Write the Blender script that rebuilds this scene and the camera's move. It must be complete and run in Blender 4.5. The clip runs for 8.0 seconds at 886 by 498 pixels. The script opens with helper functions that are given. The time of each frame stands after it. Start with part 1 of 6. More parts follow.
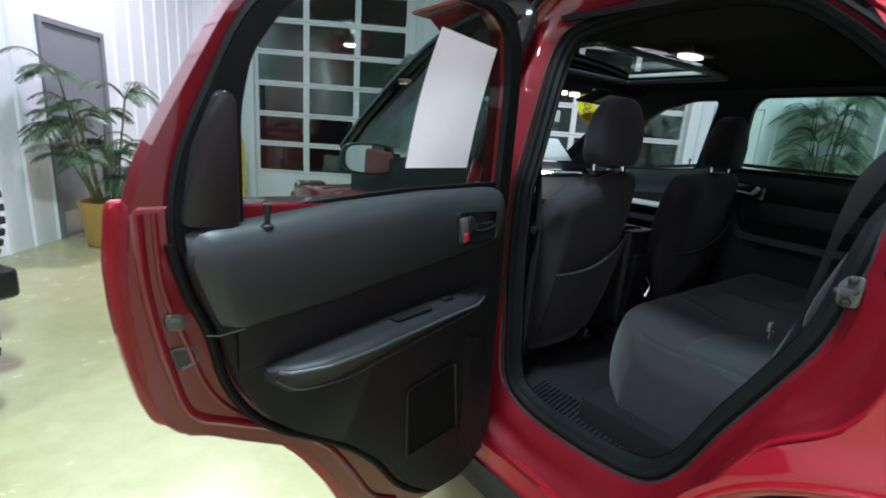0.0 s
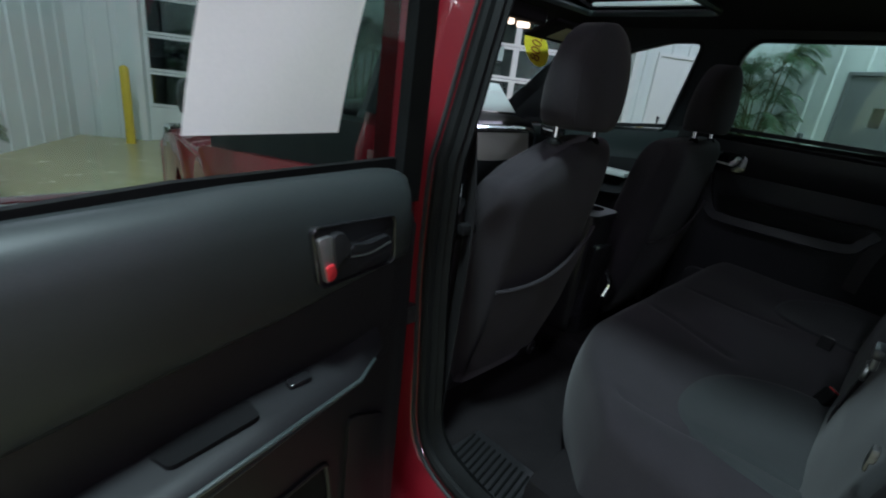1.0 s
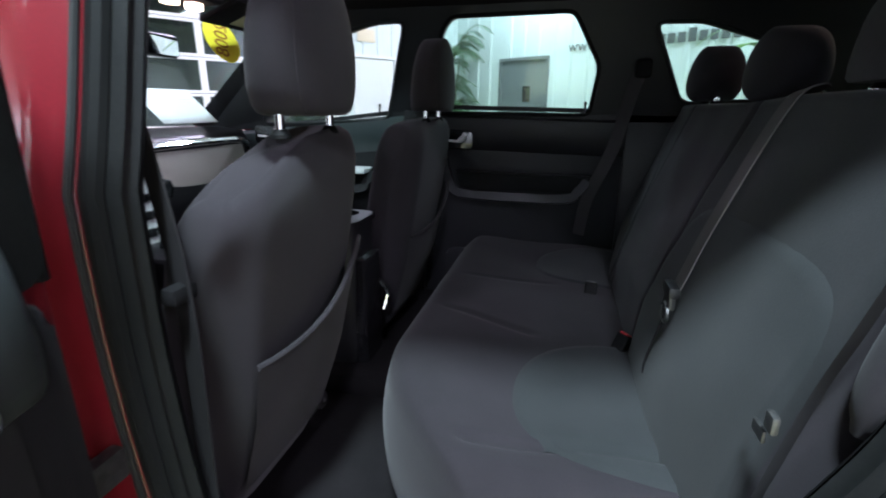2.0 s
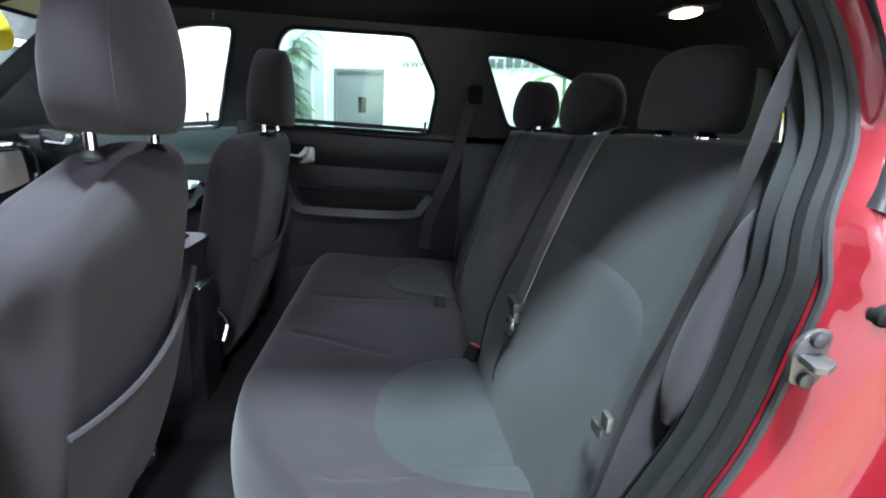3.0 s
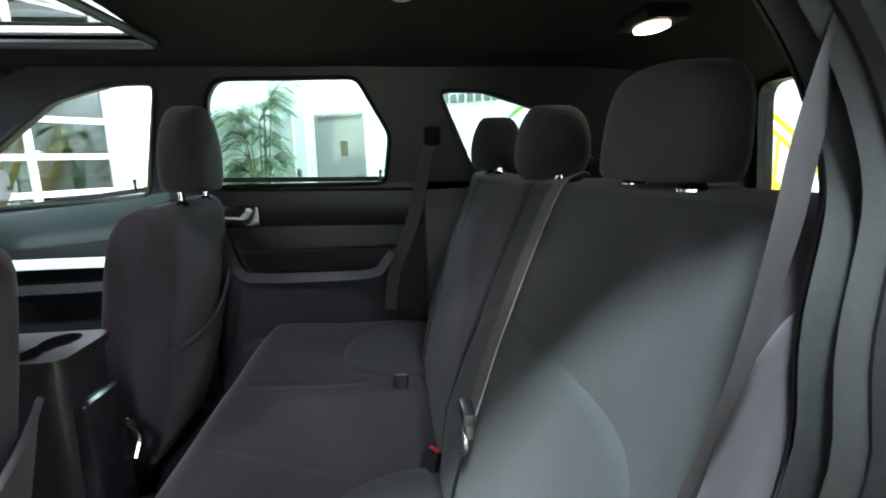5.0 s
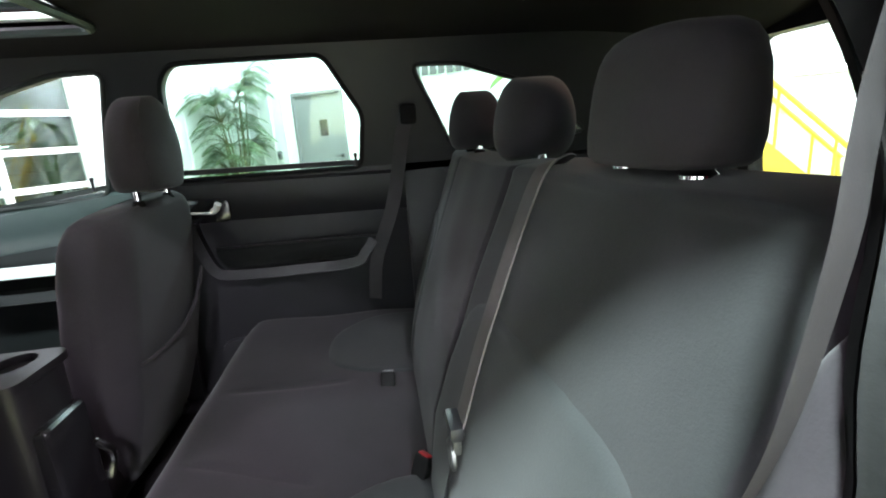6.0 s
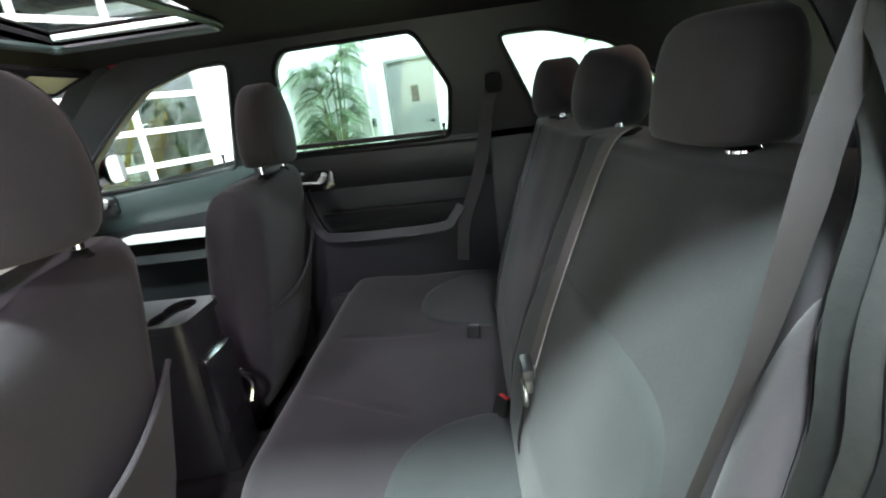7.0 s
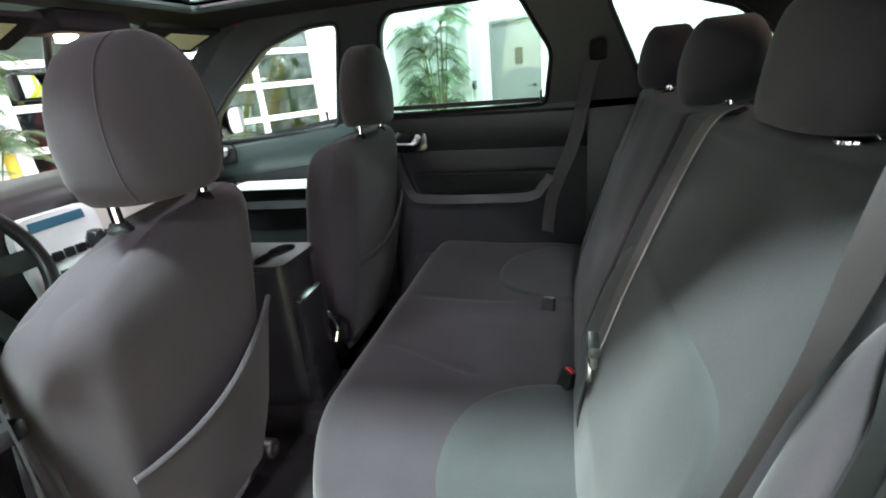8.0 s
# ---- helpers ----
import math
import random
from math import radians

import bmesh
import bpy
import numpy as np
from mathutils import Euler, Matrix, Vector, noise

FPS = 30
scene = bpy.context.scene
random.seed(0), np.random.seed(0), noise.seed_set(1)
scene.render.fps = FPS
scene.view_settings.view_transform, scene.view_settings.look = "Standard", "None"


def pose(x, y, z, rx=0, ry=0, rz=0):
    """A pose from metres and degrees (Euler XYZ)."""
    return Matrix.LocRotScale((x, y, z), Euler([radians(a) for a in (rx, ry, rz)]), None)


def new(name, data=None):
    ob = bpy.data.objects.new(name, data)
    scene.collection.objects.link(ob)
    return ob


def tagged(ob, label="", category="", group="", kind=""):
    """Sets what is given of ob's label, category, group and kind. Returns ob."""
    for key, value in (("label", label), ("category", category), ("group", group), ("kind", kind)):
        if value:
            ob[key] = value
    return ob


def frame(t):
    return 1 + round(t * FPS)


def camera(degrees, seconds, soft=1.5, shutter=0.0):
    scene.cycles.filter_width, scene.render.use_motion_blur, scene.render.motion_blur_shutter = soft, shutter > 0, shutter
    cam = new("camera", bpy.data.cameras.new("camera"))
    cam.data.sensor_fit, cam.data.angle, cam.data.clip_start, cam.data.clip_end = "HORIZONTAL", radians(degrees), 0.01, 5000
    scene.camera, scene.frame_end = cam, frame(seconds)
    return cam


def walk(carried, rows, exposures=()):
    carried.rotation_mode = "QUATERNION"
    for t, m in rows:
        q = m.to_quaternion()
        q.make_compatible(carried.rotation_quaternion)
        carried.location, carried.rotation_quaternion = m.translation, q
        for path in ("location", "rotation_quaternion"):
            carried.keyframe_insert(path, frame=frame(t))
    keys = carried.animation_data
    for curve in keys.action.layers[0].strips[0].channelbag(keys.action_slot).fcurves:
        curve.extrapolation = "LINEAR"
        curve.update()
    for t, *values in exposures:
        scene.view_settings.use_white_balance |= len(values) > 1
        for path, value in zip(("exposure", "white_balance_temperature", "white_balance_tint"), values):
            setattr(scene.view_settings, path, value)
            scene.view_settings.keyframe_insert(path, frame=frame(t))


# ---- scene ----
EXPOSURES = [(0.0, -0.8, 5800, 14), (0.5, -1.2, 5850, 14), (1.0, -1.3, 5850, 14), (1.5, -0.95, 5900, 18), (2.2, 0.45, 5850, 22), (3.3, 1.25, 5950, 21), (4.7, 1.3, 6100, 19), (5.8, 1.65, 6400, 17), (8.0, 1.62, 6500, 16)]
cam = camera(86.0, 8.0, 1.9, 0.2)
PATH = [
    (0.0, -1.830, -1.066, 1.200, 76.10, -3.95, -36.10),
    (0.5, -1.616, -0.849, 1.229, 73.23, -5.45, -37.85),
    (1.0, -1.401, -0.679, 1.201, 70.17, -6.61, -43.30),
    (1.5, -1.257, -0.578, 1.166, 70.59, -4.95, -59.61),
    (2.0, -1.167, -0.511, 1.145, 73.29, -0.38, -76.31),
    (2.2, -1.125, -0.499, 1.146, 71.53, -1.75, -81.27),
    (3.3, -1.170, -0.482, 1.180, 76.02, -3.23, -96.82),
    (3.5, -1.172, -0.484, 1.183, 76.11, -3.30, -96.02),
    (4.0, -1.164, -0.502, 1.195, 75.88, -3.41, -95.94),
    (4.5, -1.098, -0.540, 1.227, 77.18, -0.39, -96.72),
    (4.7, -1.029, -0.587, 1.206, 78.95, 0.68, -95.58),
    (5.8, -0.889, -0.636, 1.218, 76.60, 3.25, -99.14),
    (6.0, -0.881, -0.645, 1.223, 75.63, 4.12, -98.31),
    (6.5, -0.904, -0.658, 1.230, 75.66, 5.78, -91.09),
    (7.0, -0.970, -0.658, 1.249, 72.20, 7.12, -87.80),
    (7.5, -1.034, -0.674, 1.263, 68.82, 7.63, -80.80),
    (8.0, -0.990, -0.677, 1.256, 69.38, 5.48, -76.05),
]
walk(cam, [(t, pose(x, y, z, rx, ry, rz)) for t, x, y, z, rx, ry, rz in PATH], EXPOSURES)

# ---------------------------------------------------------------- light and air
GROUND = -0.12
world = bpy.data.worlds.new("world")
scene.world = world
world.use_nodes = True
bg = world.node_tree.nodes["Background"]
bg.inputs["Color"].default_value = (0.02, 0.025, 0.04, 1)
bg.inputs["Strength"].default_value = 0.25

# room frame: U runs along the side walls, V across the room
RU, RV = Vector((0.55, 0.835, 0)), Vector((0.835, -0.55, 0))
U_FRONT, U_BACK, V_LEFT, V_RIGHT, CEIL = 6.2, -11.0, -4.5, 6.45, 4.6
ROOM = Matrix((( RV.x, RU.x, 0, 0), (RV.y, RU.y, 0, 0), (0, 0, 1, GROUND), (0, 0, 0, 1)))


def area_lamp(name, v, u, z, sv, su, watts, color):
    data = bpy.data.lights.new(name, "AREA")
    data.shape, data.size, data.size_y, data.energy, data.color = "RECTANGLE", sv, su, watts, color
    ob = new(name, data)
    ob.matrix_world = ROOM @ pose(v, u, z)
    return ob


# round high-bay lamps (v, u, watts), and long strips at the back
BAYS = [(-1.17, -1.37, 460), (-3.57, -4.03, 290), (-1.1, 2.1, 30), (-3.3, 3.3, 190), (2.4, -1.4, 70), (2.4, 3.6, 180), (5.6, 0.2, 210), (5.6, 4.0, 230), (-3.8, -2.06, 0)]
STRIPS = [(2.4, -6.2, 110), (5.0, -5.2, 200), (-3.2, -1.8, 0), (-1.6, -7.4, 260)]
LAMP_COLOR, KEY_COLOR = (1.08, 0.92, 1.1), (0.80, 1.0, 0.95)
for v, u, w in BAYS:
    if w:
        area_lamp("high_bay_light", v, u, CEIL - 0.52, 0.46, 0.46, w, KEY_COLOR if v == -1.17 else (0.93, 0.97, 1.02) if v == -3.57 else LAMP_COLOR).data.shape = "DISK"
for v, u, w in STRIPS:
    if w:
        area_lamp("fluorescent_light", v, u, CEIL - 0.42, 0.28, 2.4, w, LAMP_COLOR)


# ---------------------------------------------------------------- materials
def shader(name):
    m = bpy.data.materials.new(name)
    m.use_nodes = True
    return m, m.node_tree, m.node_tree.nodes["Principled BSDF"]


def link(tree, a, b):
    tree.links.new(a, b)


def coords(tree, scale=(1, 1, 1), kind="Object"):
    tc = tree.nodes.new("ShaderNodeTexCoord")
    mp = tree.nodes.new("ShaderNodeMapping")
    mp.inputs["Scale"].default_value = scale
    link(tree, tc.outputs[kind], mp.inputs["Vector"])
    return mp.outputs["Vector"]


def noise_node(tree, vec, scale, detail=4, rough=0.6):
    n = tree.nodes.new("ShaderNodeTexNoise")
    n.inputs["Scale"].default_value, n.inputs["Detail"].default_value, n.inputs["Roughness"].default_value = scale, detail, rough
    link(tree, vec, n.inputs["Vector"])
    return n.outputs["Fac"]


def ramp(tree, fac, lo, hi, a=0.3, b=0.7):
    r = tree.nodes.new("ShaderNodeValToRGB")
    r.color_ramp.elements[0].position, r.color_ramp.elements[1].position = a, b
    r.color_ramp.elements[0].color, r.color_ramp.elements[1].color = (*lo, 1), (*hi, 1)
    link(tree, fac, r.inputs["Fac"])
    return r.outputs["Color"]


def mix(tree, fac, a, b, mode="MIX"):
    n = tree.nodes.new("ShaderNodeMix")
    n.data_type, n.blend_type = "RGBA", mode
    if isinstance(fac, float):
        n.inputs["Factor"].default_value = fac
    else:
        link(tree, fac, n.inputs["Factor"])
    link(tree, a, n.inputs["A"]), link(tree, b, n.inputs["B"])
    return n.outputs["Result"]


def bump(tree, bsdf, height, strength, distance):
    b = tree.nodes.new("ShaderNodeBump")
    b.inputs["Strength"].default_value, b.inputs["Distance"].default_value = strength, distance
    link(tree, height, b.inputs["Height"])
    link(tree, b.outputs["Normal"], bsdf.inputs["Normal"])


def plain(name, lo, hi, rough=0.5, metal=0.0, big=3.0, fine=60.0, bumps=0.0, dist=0.002, coat=0.0, rough2=None, spec=0.5):
    """A material that wavers between two colours at two scales, with fine relief."""
    m, t, b = shader(name)
    vec = coords(t)
    n1, n2 = noise_node(t, vec, big), noise_node(t, vec, fine, 3)
    c = mix(t, 0.5, ramp(t, n1, lo, hi), ramp(t, n2, lo, hi))
    link(t, c, b.inputs["Base Color"])
    b.inputs["Roughness"].default_value, b.inputs["Metallic"].default_value = rough, metal
    b.inputs["Specular IOR Level"].default_value = spec
    b.inputs["Coat Weight"].default_value, b.inputs["Coat Roughness"].default_value = coat, 0.04
    if rough2 is not None:
        r = t.nodes.new("ShaderNodeMapRange")
        r.inputs["To Min"].default_value, r.inputs["To Max"].default_value = rough, rough2
        link(t, n1, r.inputs["Value"]), link(t, r.outputs["Result"], b.inputs["Roughness"])
    if bumps:
        bump(t, b, n2, bumps, dist)
    return m


def fabric(name, lo, hi, weave=520.0, sheen=0.25):
    """Woven cloth: thread speckle, soft blotches and a little sheen."""
    m, t, b = shader(name)
    nx, nz = noise_node(t, coords(t, (weave, weave * 0.35, weave)), 1.0, 1), noise_node(t, coords(t, (weave * 0.35, weave, weave * 0.4)), 1.0, 1)
    mul = t.nodes.new("ShaderNodeMath")
    mul.operation = "ADD"
    link(t, nx, mul.inputs[0]), link(t, nz, mul.inputs[1])
    half = t.nodes.new("ShaderNodeMath")
    half.operation = "MULTIPLY"
    half.inputs[1].default_value = 0.5
    link(t, mul.outputs["Value"], half.inputs[0])
    n = noise_node(t, coords(t), 7.0)
    c = mix(t, 0.4, ramp(t, n, lo, hi), ramp(t, half.outputs["Value"], lo, hi, 0.35, 0.65))
    link(t, c, b.inputs["Base Color"])
    b.inputs["Roughness"].default_value, b.inputs["Specular IOR Level"].default_value = 0.92, 0.15
    b.inputs["Sheen Weight"].default_value, b.inputs["Sheen Roughness"].default_value = sheen, 0.5
    bump(t, b, half.outputs["Value"], 0.3, 0.0008)
    return m


def emitter(name, color, strength):
    m, t, b = shader(name)
    b.inputs["Base Color"].default_value = (*color, 1)
    b.inputs["Emission Color"].default_value, b.inputs["Emission Strength"].default_value = (*color, 1), strength
    return m


def pane_glass(name, tint, gloss=0.03):
    """A thin pane: lets tinted light straight through and mirrors a little at a slant."""
    m, t, b = shader(name)
    t.nodes.remove(b)
    out = t.nodes["Material Output"]
    tr, gl, fr, mx, pw, sc = (t.nodes.new(k) for k in ("ShaderNodeBsdfTransparent", "ShaderNodeBsdfGlossy", "ShaderNodeLayerWeight", "ShaderNodeMixShader", "ShaderNodeMath", "ShaderNodeMath"))
    tr.inputs["Color"].default_value = (*tint, 1)
    gl.inputs["Roughness"].default_value = 0.02
    gl.inputs["Color"].default_value = (0.9, 0.95, 0.93, 1)
    fr.inputs["Blend"].default_value = 0.5
    pw.operation, sc.operation = "POWER", "MULTIPLY_ADD"
    pw.inputs[1].default_value, sc.inputs[1].default_value, sc.inputs[2].default_value = 4.5, 0.75, gloss
    link(t, fr.outputs["Facing"], pw.inputs[0]), link(t, pw.outputs["Value"], sc.inputs[0]), link(t, sc.outputs["Value"], mx.inputs["Fac"])
    link(t, tr.outputs["BSDF"], mx.inputs[1]), link(t, gl.outputs["BSDF"], mx.inputs[2])
    link(t, mx.outputs["Shader"], out.inputs["Surface"])
    return m


RED = plain("red_car_paint", (0.20, 0.003, 0.010), (0.25, 0.004, 0.013), 0.45, 0.15, 2.0, 900.0, 0.0, coat=1.0, spec=0.12)
# same red as the body, darkened to paint shade on jamb and inner door
RED_SHADED = plain("red_paint_shaded", (0.09, 0.0015, 0.005), (0.115, 0.0021, 0.0066), 0.5, 0.1, 3.0, 300.0, 0.02, 0.0005, coat=1.0, spec=0.12)
TRIM = plain("door_trim_plastic", (0.007125, 0.007125, 0.0081), (0.01035, 0.01035, 0.01162), 0.48, 0, 4.0, 450.0, 0.25, 0.0006, spec=0.22)
TRIM_SOFT = plain("soft_trim_upper", (0.019, 0.027, 0.0275), (0.027, 0.036, 0.036), 0.36, 0, 4.0, 500.0, 0.2, 0.0005)
TRIM_PAD = plain("rolled_door_trim", (0.0135, 0.0165, 0.017), (0.0195, 0.023, 0.0235), 0.45, 0, 4.0, 480.0, 0.25, 0.0005, spec=0.3)
BLACK = plain("black_plastic", (0.008, 0.008, 0.009), (0.014, 0.014, 0.015), 0.38, 0, 5.0, 300.0, 0.08, 0.0004, spec=0.35)
GLOSSBLACK = plain("gloss_black", (0.008, 0.008, 0.009), (0.012, 0.012, 0.013), 0.12, 0, 5.0, 100.0)
RUBBER = plain("rubber_seal", (0.0032, 0.0036, 0.0036), (0.0072, 0.0076, 0.0076), 0.6, 0, 9.0, 200.0, 0.2, 0.0008, spec=0.08)
RUBBER_GREY = plain("grey_weatherstrip", (0.008, 0.009, 0.009), (0.015, 0.0165, 0.0165), 0.6, 0, 9.0, 220.0, 0.2, 0.0006, spec=0.2)
LINER = plain("headliner_cloth", (0.00825, 0.006375, 0.007125), (0.01275, 0.01013, 0.01125), 0.95, 0, 3.0, 700.0, 0.3, 0.0008, spec=0.15)
CARPET = plain("floor_carpet", (0.0042, 0.00385, 0.0042), (0.0126, 0.0112, 0.0119), 0.98, 0, 8.0, 420.0, 0.8, 0.004, spec=0.1)
CLOTH = fabric("seat_cloth_charcoal", (0.01155, 0.01011, 0.01178), (0.01809, 0.01588, 0.01847), sheen=0.06)
CLOTH_IN = fabric("seat_cloth_insert", (0.01338, 0.01505, 0.01558), (0.02014, 0.02219, 0.02295), 700.0, sheen=0.06)
CLOTH_MID = fabric("seat_cloth_panel", (0.01102, 0.01178, 0.01231), (0.01748, 0.01839, 0.01915), 620.0, sheen=0.06)
WEB = fabric("belt_webbing", (0.06, 0.05625, 0.05475), (0.0825, 0.078, 0.0765), 900.0, 0.0)
WEB_MID = fabric("grey_belt_webbing", (0.024, 0.0225, 0.023), (0.034, 0.032, 0.033), 900.0, 0.0)
# webbing with the shade beside the bench put into its colour
WEB_SHADED = fabric("belt_webbing_shaded", (0.0065, 0.006, 0.0065), (0.011, 0.0105, 0.011), 900.0, 0.0)
CHROME = plain("chrome", (0.75, 0.76, 0.77), (0.85, 0.85, 0.85), 0.08, 1.0)
STEEL = plain("zinc_steel", (0.05, 0.052, 0.052), (0.12, 0.12, 0.118), 0.45, 0.8, 12.0, 120.0, 0.1, 0.0005)
SILVER = plain("silver_stack_paint", (0.62, 0.63, 0.63), (0.7, 0.71, 0.71), 0.35, 0.1)
CREAM = plain("pale_dash_panel", (0.5, 0.48, 0.42), (0.58, 0.56, 0.5), 0.55, 0, 3.0, 300.0, 0.15, 0.0005)
REDPLASTIC = plain("red_release_button", (0.34, 0.015, 0.02), (0.42, 0.025, 0.03), 0.3)
PAPER = plain("white_paper", (0.74, 0.76, 0.77), (0.8, 0.81, 0.82), 0.8, 0, 6.0, 200.0)
YELLOW = plain("yellow_sticker", (0.75, 0.6, 0.02), (0.85, 0.68, 0.03), 0.6)
INK = plain("brown_ink", (0.25, 0.07, 0.01), (0.32, 0.09, 0.02), 0.6)
WARM = emitter("warm_lamp_lens", (1.0, 0.74, 0.52), 7.0)
TUBE = emitter("fluorescent_tube", (0.95, 1.0, 1.0), 15.0)
GLASS = pane_glass("clear_glass", (0.66, 0.74, 0.71))
MATTE = plain("matte_black", (0.003, 0.003, 0.0033), (0.006, 0.006, 0.0065), 0.9, 0, 5.0, 200.0, 0.2, 0.001, spec=0.1)
GLASS_TINT = pane_glass("tinted_glass", (0.54, 0.69, 0.62))
GLASS_ROOF = pane_glass("sunroof_glass", (0.45, 0.5, 0.48))
SATIN = plain("satin_chrome", (0.7, 0.7, 0.7), (0.8, 0.8, 0.8), 0.25, 0.25)
GLASS_GARAGE = pane_glass("garage_pane", (0.75, 0.85, 0.82), 0.085)
GLASS_DARK = pane_glass("privacy_glass", (0.6, 0.69, 0.65))
MIRROR = plain("mirror_glass", (0.8, 0.82, 0.82), (0.82, 0.84, 0.84), 0.01, 1.0)
TYRE = plain("tyre_rubber", (0.012, 0.012, 0.012), (0.025, 0.025, 0.025), 0.75, 0, 8.0, 90.0, 0.3, 0.002)
ALLOY = plain("alloy_rim", (0.45, 0.45, 0.46), (0.55, 0.55, 0.56), 0.3, 0.9)


# ---------------------------------------------------------------- builders
def part(name, bm, material, parent=None, label="", smooth=35):
    me = bpy.data.meshes.new(name)
    bmesh.ops.recalc_face_normals(bm, faces=bm.faces)
    bm.to_mesh(me)
    bm.free()
    for p in me.polygons:
        p.use_smooth = smooth > 0
    if smooth > 0:
        me.set_sharp_from_angle(angle=radians(smooth))
    for m in (material if isinstance(material, (list, tuple)) else [material]):
        me.materials.append(m)
    ob = new(name, me)
    if parent is not None:
        ob.parent = parent
        ob.matrix_parent_inverse = parent.matrix_world.inverted()
    if label:
        ob["label"] = label
    return ob


def thing(name, at, label, category, group="", kind=""):
    ob = new(name)
    ob.empty_display_size = 0.1
    ob.location = at
    ob.matrix_world = Matrix.Translation(at)
    return tagged(ob, label, category, group, kind)


def add_box(bm, x0, x1, y0, y1, z0, z1, bevel=0.0, seg=2, m=None):
    r = bmesh.ops.create_cube(bm, size=1)
    vs = r["verts"]
    for v in vs:
        v.co = Vector(((x0 + x1) / 2 + v.co.x * (x1 - x0), (y0 + y1) / 2 + v.co.y * (y1 - y0), (z0 + z1) / 2 + v.co.z * (z1 - z0)))
    if m is not None:
        for v in vs:
            v.co = m @ v.co
    if bevel:
        es = list({e for v in vs for e in v.link_edges})
        bmesh.ops.bevel(bm, geom=es, offset=bevel, segments=seg, affect="EDGES", profile=0.6)


def box(x0, x1, y0, y1, z0, z1, bevel=0.0, seg=2, m=None):
    bm = bmesh.new()
    add_box(bm, x0, x1, y0, y1, z0, z1, bevel, seg, m)
    return bm


def add_rings(bm, rings, closed=True, caps=True):
    rows = [[bm.verts.new(p) for p in ring] for ring in rings]
    n = len(rows[0])
    for a, b in zip(rows, rows[1:]):
        for i in range(n if closed else n - 1):
            bm.faces.new((a[i], a[(i + 1) % n], b[(i + 1) % n], b[i]))
    if caps and closed:
        bm.faces.new(rows[0][::-1]), bm.faces.new(rows[-1])
    return rows


def rings(list_of_rings, closed=True, caps=True):
    bm = bmesh.new()
    add_rings(bm, list_of_rings, closed, caps)
    return bm


def superring(cx, cy, rx, ry, z, n=32, power=3.0, f=None):
    out = []
    for i in range(n):
        a = 2 * math.pi * i / n
        c, s = math.cos(a), math.sin(a)
        p = Vector((cx + rx * math.copysign(abs(c) ** (2 / power), c), cy + ry * math.copysign(abs(s) ** (2 / power), s), z))
        out.append(f(p) if f else p)
    return out


def smooth_path(points, per=6, closed=False):
    """Catmull-Rom through the points."""
    ps = [Vector(p) for p in points]
    n = len(ps)
    out = []
    for i in range(n if closed else n - 1):
        p0 = ps[(i - 1) % n] if closed or i else ps[0]
        p1, p2 = ps[i], ps[(i + 1) % n]
        p3 = ps[(i + 2) % n] if closed or i + 2 < n else ps[-1]
        for k in range(per):
            t = k / per
            out.append(0.5 * ((2 * p1) + (p2 - p0) * t + (2 * p0 - 5 * p1 + 4 * p2 - p3) * t * t + (3 * p1 - p0 - 3 * p2 + p3) * t ** 3))
    if not closed:
        out.append(ps[-1])
    return out


def add_tube(bm, path, radius, sides=8, closed=False, flat=None, up=None):
    """A round tube, or a flat band when flat = (half width, half thickness) with up as its face normal."""
    n = len(path)
    rows = []
    ref = Vector(up) if up is not None else None
    last = None
    for i, p in enumerate(path):
        a = path[(i - 1) % n] if closed or i else path[0]
        b = path[(i + 1) % n] if closed or i + 1 < n else path[-1]
        d = (b - a).normalized()
        r = ref if ref is not None else last if last is not None else (Vector((0, 0, 1)) if abs(d.z) < 0.9 else Vector((1, 0, 0)))
        s = d.cross(r).normalized()
        u = s.cross(d).normalized()
        last = u
        if flat:
            w, h = flat
            ring = [p + s * w + u * h, p - s * w + u * h, p - s * w - u * h, p + s * w - u * h]
        else:
            rad = radius(i / max(1, n - 1)) if callable(radius) else radius
            ring = [p + (s * math.cos(2 * math.pi * k / sides) + u * math.sin(2 * math.pi * k / sides)) * rad for k in range(sides)]
        rows.append([bm.verts.new(q) for q in ring])
    m = len(rows[0])
    for i in range(n if closed else n - 1):
        a, b = rows[i], rows[(i + 1) % n]
        for k in range(m):
            bm.faces.new((a[k], a[(k + 1) % m], b[(k + 1) % m], b[k]))
    if not closed:
        bm.faces.new(rows[0][::-1]), bm.faces.new(rows[-1])


def tube(path, radius, sides=8, closed=False, flat=None, up=None):
    bm = bmesh.new()
    add_tube(bm, path, radius, sides, closed, flat, up)
    return bm


def add_prism(bm, outline, place, depth):
    """outline: 2D points; place(a, b, d) gives the 3D point at depth d."""
    lo = [bm.verts.new(place(a, b, 0.0)) for a, b in outline]
    hi = [bm.verts.new(place(a, b, depth)) for a, b in outline]
    n = len(outline)
    bm.faces.new(lo[::-1]), bm.faces.new(hi)
    for i in range(n):
        bm.faces.new((lo[i], lo[(i + 1) % n], hi[(i + 1) % n], hi[i]))


def prism(outline, place, depth, bevel=0.0, seg=2):
    bm = bmesh.new()
    add_prism(bm, outline, place, depth)
    if bevel:
        caps = [e for e in bm.edges if len(e.link_faces) == 2 and any(len(f.verts) == len(outline) and len(outline) > 4 for f in e.link_faces)] or list(bm.edges)
        bmesh.ops.bevel(bm, geom=caps, offset=bevel, segments=seg, affect="EDGES", profile=0.6)
    return bm


